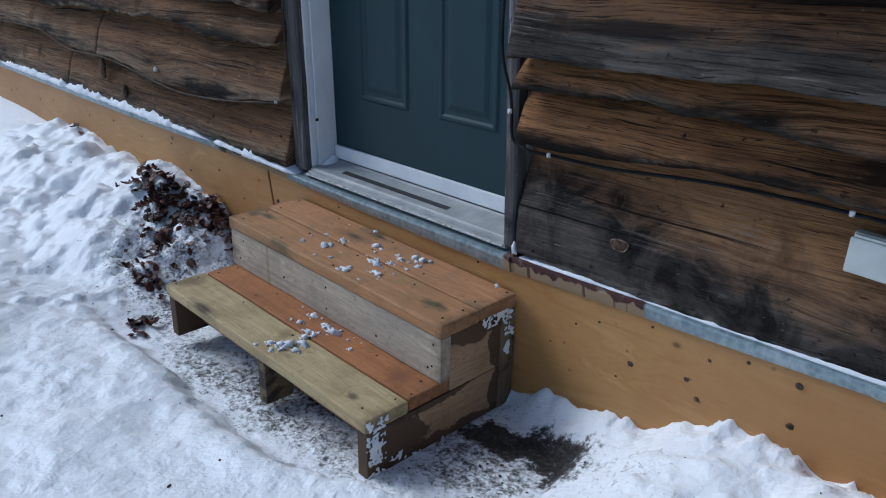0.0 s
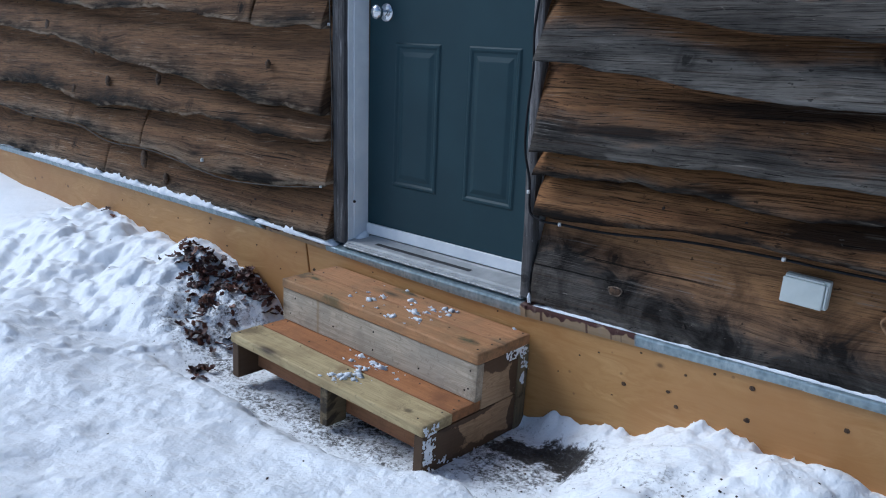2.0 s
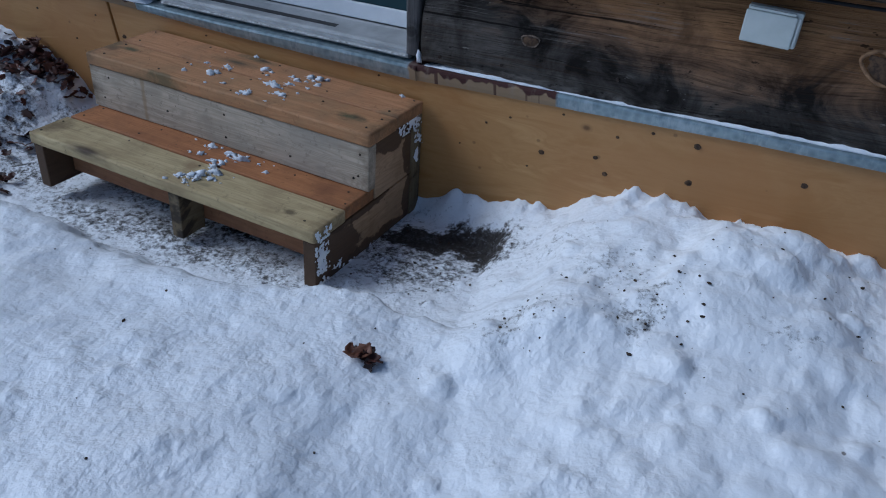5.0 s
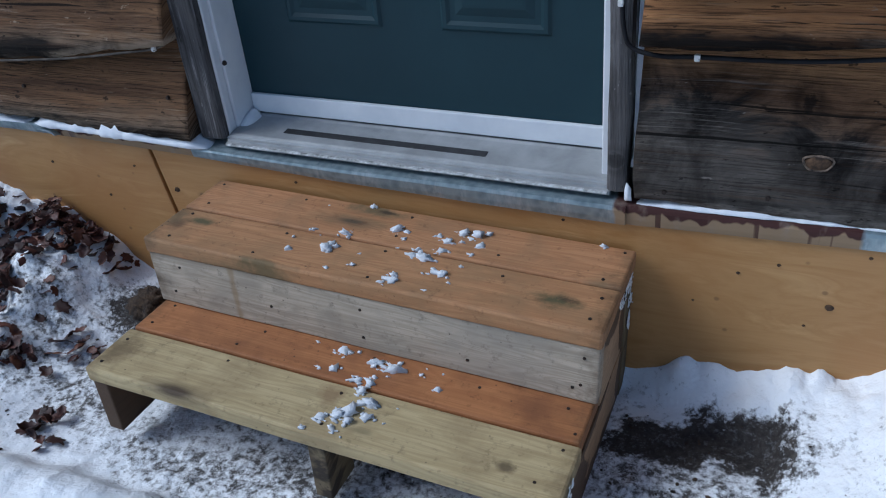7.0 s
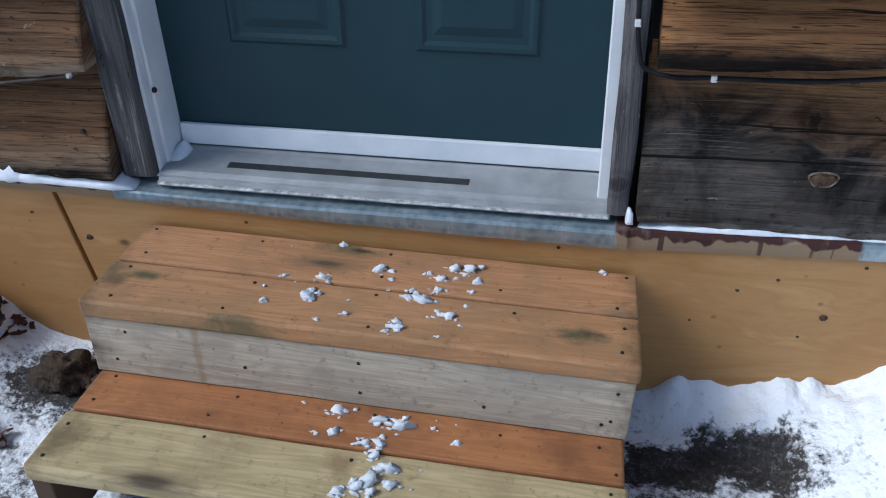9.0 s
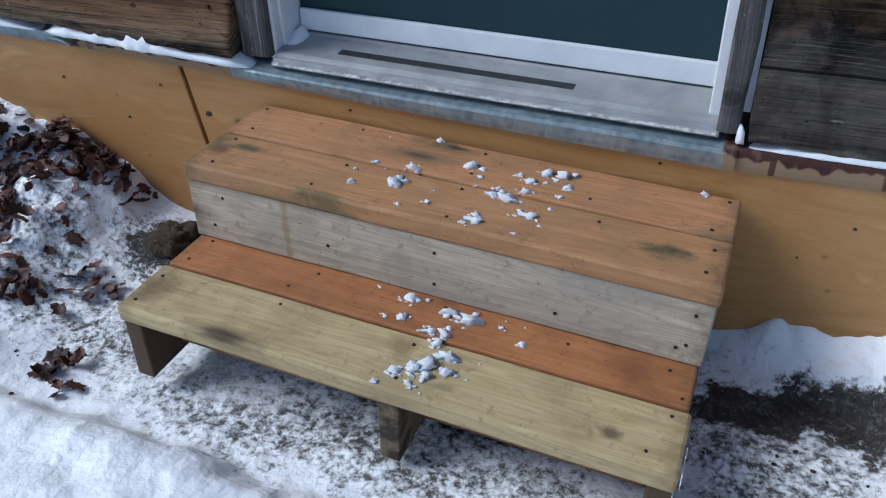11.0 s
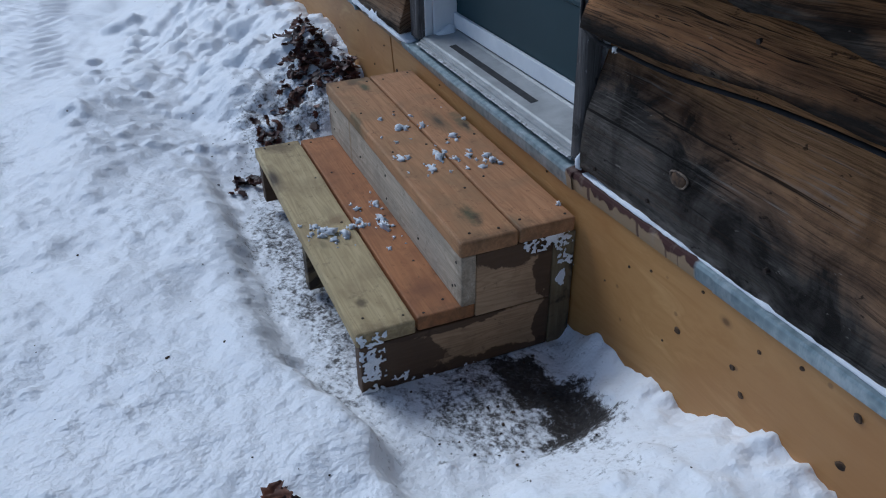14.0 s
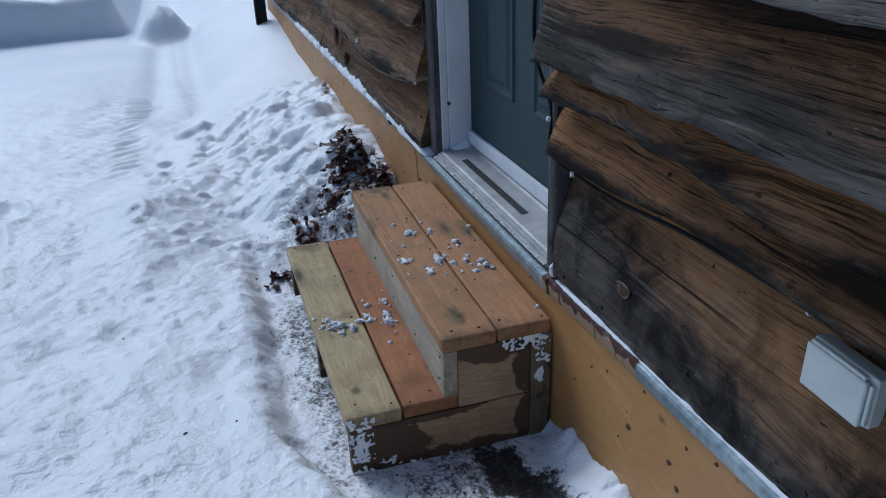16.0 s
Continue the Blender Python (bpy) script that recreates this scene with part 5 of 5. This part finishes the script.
def snow_strip(x0, x1, depth, tall, y, seed, label, curve, least=0.12):
    """Snow that lies along a ledge, thick and thin in turn."""
    bm = bmesh.new()
    n = int((x1 - x0) / 0.015)
    rows = []
    for i in range(n + 1):
        x = x0 + (x1 - x0) * i / n
        k = 0.85 + 0.8 * noise.noise(Vector((x * 4.0, seed, 0))) + 0.5 * noise.noise(Vector((x * 17, seed, 2))) + 0.45 * noise.noise(Vector((x * 45, seed, 5)))
        k = max(least, k) * min(1, 12 * min(i, n - i) / n + 0.05)
        z = curve_at(curve, x) + 0.0005
        d, h = depth * min(1.25, 0.55 + 0.45 * k), tall * k
        rows.append([bm.verts.new((x, y + 0.02 - (d + 0.02) * a, z + h * b)) for a, b in ((0, 0), (0, 1.0), (0.35, 1.05), (0.7, 0.85), (0.95, 0.45), (1.0, 0.1), (0.97, 0.0))])
    for a, b in zip(rows, rows[1:]):
        for k in range(6):
            bm.faces.new((a[k], b[k], b[k + 1], a[k + 1])).smooth = True
        bm.faces.new((a[6], b[6], b[0], a[0]))
    bm.faces.new(rows[0])
    bm.faces.new(rows[-1][::-1])
    bmesh.ops.recalc_face_normals(bm, faces=bm.faces)
    return tagged(part("snow_strip", bm, M_LOOSE), label, "snow", "snow on the flashing")


snow_strip(-4.2, -1.62, 0.052, 0.036, 0.010, 1.0, "strip of white snow along the flashing ledge", FLASH_TOP)
snow_strip(-1.60, -1.03, 0.042, 0.034, 0.010, 6.0, "thick strip of white snow along the flashing beside the door", FLASH_TOP, 0.75)
snow_strip(-5.9, -4.3, 0.018, 0.018, 0.010, 2.0, "thin strip of white snow along the flashing ledge", FLASH_TOP)
snow_strip(-0.02, 1.25, 0.016, 0.011, 0.010, 3.0, "thin strip of white snow under the lowest plank", FLASH_TOP)
snow_strip(1.25, 3.5, 0.018, 0.013, 0.010, 4.0, "thin strip of white snow under the lowest plank", FLASH_TOP)
tagged(part("snow_clump", lump(0.008, 0.010, 0.024, 4.2), M_LOOSE, None, "", pose(-0.020, 0.004, 0.470), True), "small clump of snow at the foot of the door trim", "snow")
tagged(part("snow_clump", lump(0.022, 0.040, 0.034, 6.6, 3, 0.2), M_LOOSE, None, "", pose(-0.972, 0.105, 0.502), True), "small drift of snow in the corner of the sill", "snow")


# ---- dead leaves ----
def leaf_mesh(seed):
    """A curled oak leaf with lobes."""
    q = random.Random(seed)
    bm = bmesh.new()
    curl, twist = q.uniform(-10, 15), q.uniform(-10, 10)
    rows = []
    for i in range(8):
        t = i / 7
        x = (t - 0.5) * 0.085
        w = 0.024 * math.sin(math.pi * (0.06 + 0.9 * t)) * (1.0 + (0.24 if i % 2 else -0.18)) * q.uniform(0.8, 1.2)
        row = []
        for s in (-1, -0.5, 0, 0.5, 1):
            y = s * w
            z = curl * (x * x + y * y * 1.6) + twist * x * y + 0.004 * abs(s) + q.uniform(-0.003, 0.003)
            row.append(bm.verts.new((x + (0.006 if abs(s) == 1 else 0) * q.uniform(-1, 1), y, z)))
        rows.append(row)
    for a, b in zip(rows, rows[1:]):
        for k in range(4):
            bm.faces.new((a[k], b[k], b[k + 1], a[k + 1]))
    bmesh.ops.recalc_face_normals(bm, faces=bm.faces)
    bmesh.ops.solidify(bm, geom=bm.faces[:], thickness=0.0007)
    m = bpy.data.meshes.new("leaf")
    for f in bm.faces:
        f.smooth = True
    bm.to_mesh(m)
    bm.free()
    m.materials.append(M_LEAF)
    return m


LEAVES = [leaf_mesh(k) for k in range(9)]


def leaf_heap(spots, label, r):
    """spots: x, y, spread in x and y, count, heap height."""
    x0, y0 = spots[0][:2]
    top = holder("leaf_pile", label, "leaves", pose(x0, y0, ground_z(x0, y0)), group="piles of dead leaves")
    base = ground_z(x0, y0)
    for x, y, sx, sy, count, tall in spots:
        for k in range(count):
            px, py = r.gauss(x, sx), min(r.gauss(y, sy), -0.03)
            fall = math.exp(-((px - x) / (1.6 * sx)) ** 2 - ((py - y) / (1.6 * sy)) ** 2)
            pz = ground_z(px, py) + 0.008 + tall * fall * r.random()
            ob = new("leaf", r.choice(LEAVES))
            ob.parent = top
            s = r.uniform(0.35, 0.70)
            ob.matrix_basis = pose(px - x0, py - y0, pz - base, r.gauss(0, 25), r.gauss(0, 25), r.uniform(0, 360)) @ Matrix.Diagonal((s, s * 1.15, s, 1))


r = random.Random(23)
leaf_heap([(-1.82, -0.15, 0.11, 0.045, 135, 0.03), (-1.56, -0.06, 0.08, 0.03, 120, 0.04), (-1.64, -0.25, 0.07, 0.04, 50, 0.012)], "heap of dark red-brown dead leaves in the snow", r)
leaf_heap([(-1.50, -0.40, 0.075, 0.035, 26, 0.015), (-1.36, -0.33, 0.06, 0.035, 16, 0.012)], "scattered brown dead leaves on dirty snow", r)
leaf_heap([(-1.22, -0.56, 0.045, 0.03, 14, 0.01)], "few brown dead leaves beside the lower tread", r)
leaf_heap([(0.305, -0.785, 0.022, 0.008, 8, 0.010)], "curled brown dead leaves lying on packed snow", r)

leaf_heap([(-3.02, -0.035, 0.03, 0.008, 5, 0.01)], "few dark dead leaves on the snow bank by the wall", r)

# clod of soil beside the steps
tagged(part("soil_clod", lump(0.070, 0.055, 0.05, 9.4, 4, 0.5), M_SOIL, None, "", pose(-1.26, -0.11, ground_z(-1.26, -0.11) + 0.002), True), "dark brown clod of frozen soil beside the steps", "soil")
tagged(part("soil_clod", lump(0.04, 0.035, 0.03, 3.1, 4, 0.5), M_SOIL, None, "", pose(-1.15, -0.13, ground_z(-1.15, -0.13) + 0.008), True), "small dark clod of frozen soil beside the steps", "soil")


# ---- cables, clips, socket box ----
def cable_clip(x, y, z, rz, parent):
    bm = box(-0.005, 0.005, -0.006, 0.003, -0.006, 0.006, 0.0015, 1)
    clip = part("clip", bm, M_CLIP, parent, "white plastic cable clip", pose(x, y, z, 0, 0, rz))
    bm = disc(0.0022, 0.003, 8)
    part("clip_nail", bm, M_CHROME, clip, "", pose(0.0035, -0.007, -0.003, 90))


cable_r = holder("cable", "black cable stapled down beside the door and along the siding", "cable")
pts = [(0.000, -0.028, 2.4), (0.0, -0.044, 1.60), (-0.004, -0.050, 1.48), (-0.022, -0.044, 1.36), (-0.030, -0.028, 1.25), (-0.034, -0.044, 1.10), (-0.040, -0.036, 0.99), (-0.042, -0.004, 0.90), (-0.040, 0.002, 0.845), (-0.034, -0.004, 0.80), (-0.020, -0.004, 0.770), (0.03, -0.004, 0.757), (0.095, -0.004, 0.758),
       (0.20, -0.004, 0.757), (0.30, -0.003, 0.760), (0.49, 0.004, 0.774), (0.66, 0.006, 0.778), (0.82, 0.006, 0.776), (1.0, 0.006, 0.770), (1.6, 0.006, 0.765), (3.4, 0.006, 0.76)]
part("cord", tube(pts, 0.0042), M_CABLE, cable_r, "", None, True)
for x, y, z, rz in ((-0.041, -0.003, 0.848, 0), (0.093, -0.006, 0.758, 0), (0.81, 0.003, 0.778, 0), (-0.004, -0.040, 1.48, 0)):
    cable_clip(x, y, z, rz, cable_r)

cable_l = holder("cable", "thin dusty cable stapled along the brown siding", "cable")
pts = [(-5.9, -0.03, 0.90), (-4.86, -0.03, 0.865), (-4.44, -0.03, 0.85), (-4.06, -0.03, 0.815), (-3.6, -0.03, 0.815), (-3.3, -0.03, 0.805), (-2.96, -0.032, 0.745), (-2.5, -0.034, 0.742), (-2.17, -0.034, 0.712), (-1.81, -0.034, 0.675), (-1.44, -0.034, 0.690), (-1.2, -0.030, 0.715), (-1.088, -0.016, 0.730), (-1.070, 0.0, 0.76), (-1.064, 0.006, 0.81),
       (-1.058, 0.004, 0.92), (-1.052, 0.002, 1.05), (-1.052, 0.0, 1.2), (-1.060, 0.002, 1.36), (-1.066, 0.004, 1.5), (-1.066, 0.004, 2.4)]
part("cord", tube(pts, 0.0029), M_CABLE_L, cable_l, "", None, True)
for x, y, z, rz in ((-1.064, 0.002, 0.79, 0), (-1.10, -0.022, 0.728, 0), (-1.066, 0.0, 1.39, 0)):
    cable_clip(x, y, z, rz, cable_l)
tagged(part("insulator", lump(0.009, 0.010, 0.013, 2.0, 2, 0.2), M_CLIP, None, "", pose(-1.99, -0.032, 0.742), True), "small white plastic screw cap on the siding", "fastener")

socket_box = holder("socket_box", "pale grey weatherproof outdoor socket box screwed to the siding", "socket", pose(0.872, 0.026, 0.700, 0, 3, 0) @ Matrix.Diagonal((0.92, 0.72, 0.86, 1)))
part("back_box", box(-0.062, 0.066, -0.022, 0.012, -0.046, 0.046, 0.004), M_BOX, socket_box)
cover = part("cover", box(-0.064, 0.056, -0.036, -0.0225, -0.047, 0.036, 0.004), M_BOX, socket_box, "pale grey hinged cover")
part("hinge", box(-0.058, 0.050, -0.033, -0.0225, 0.037, 0.044, 0.002), M_BOX, cover)
part("hinge", box(0.0575, 0.064, -0.031, -0.0225, -0.040, 0.034, 0.002), M_BOX, cover)

# nail heads in the siding
siding_nails = ((0.03, 0.82), (0.25, 0.82), (0.24, 1.02), (0.33, 1.30), (0.02, 1.30), (0.62, 1.01), (0.70, 0.86), (0.45, 0.865), (0.05, 0.49), (0.235, 0.50), (0.55, 0.52), (0.86, 0.50), (0.9, 1.42), (0.95, 1.41), (0.35, 1.55), (-1.12, 0.60), (-1.13, 0.80), (-1.12, 1.12), (-1.15, 1.45), (-1.6, 0.60), (-1.75, 0.98), (-2.2, 1.2))
for k, (x, z) in enumerate(siding_nails):
    part("nail", disc(0.0055, 0.006), M_NAIL, wall_south, place=pose(x, -0.002 if z < 0.9 else -0.012, z, 90))

# dark post at the far corner of the house
tagged(part("post", box(-0.045, 0.045, -0.045, 0.045, -0.2, 1.6, 0.008), M_CABLE, None, "", pose(-5.52, -0.115, 0.45)), "dark square post standing in the snow at the cabin corner", "post")

# bent-open end of the left flashing
bm = box(-0.03, 0.03, -0.012, 0.012, -0.0012, 0.0012)
bmesh.ops.subdivide_edges(bm, edges=bm.edges[:], cuts=3, use_grid_fill=True)
for v in bm.verts:
    v.co.z -= 9.0 * max(0.0, v.co.x) ** 2
tagged(part("flashing_flap", bm, M_FLASH, None, "", pose(-1.545, -0.018, 0.487, -14, 4, 0)), "bent grey corner of sheet metal on the flashing", "flashing", kind="structure")

# bits of soil and bark thrown over the banks and the trodden snow
r = random.Random(41)
bm = bmesh.new()
for x0, x1, y0, y1, count in ((0.42, 1.30, -0.62, -0.08, 70), (0.70, 0.92, -0.50, -0.22, 60), (0.46, 0.66, -0.64, -0.48, 45), (-0.9, 0.5, -1.3, -0.65, 22), (-1.9, -1.15, -0.70, -0.25, 70), (0.0, 0.42, -0.45, -0.10, 60)):
    for k in range(count):
        x, y, q = r.uniform(x0, x1), r.uniform(y0, y1), 0.0012 + 0.0032 * r.random() ** 3
        made = bmesh.ops.create_icosphere(bm, subdivisions=1, radius=1.0)["verts"]
        turn = pose(x, y, ground_z(x, y) + q * 0.3, 0, 0, r.uniform(0, 180)) @ Matrix.Diagonal((q * r.uniform(0.8, 1.9), q, q * r.uniform(0.5, 0.9), 1))
        for v in made:
            v.co = turn @ (v.co * r.uniform(0.75, 1.2))
tagged(part("soil_crumbs", bm, M_SOIL), "dark crumbs of soil and bark scattered over the snow", "soil", kind="stuff")
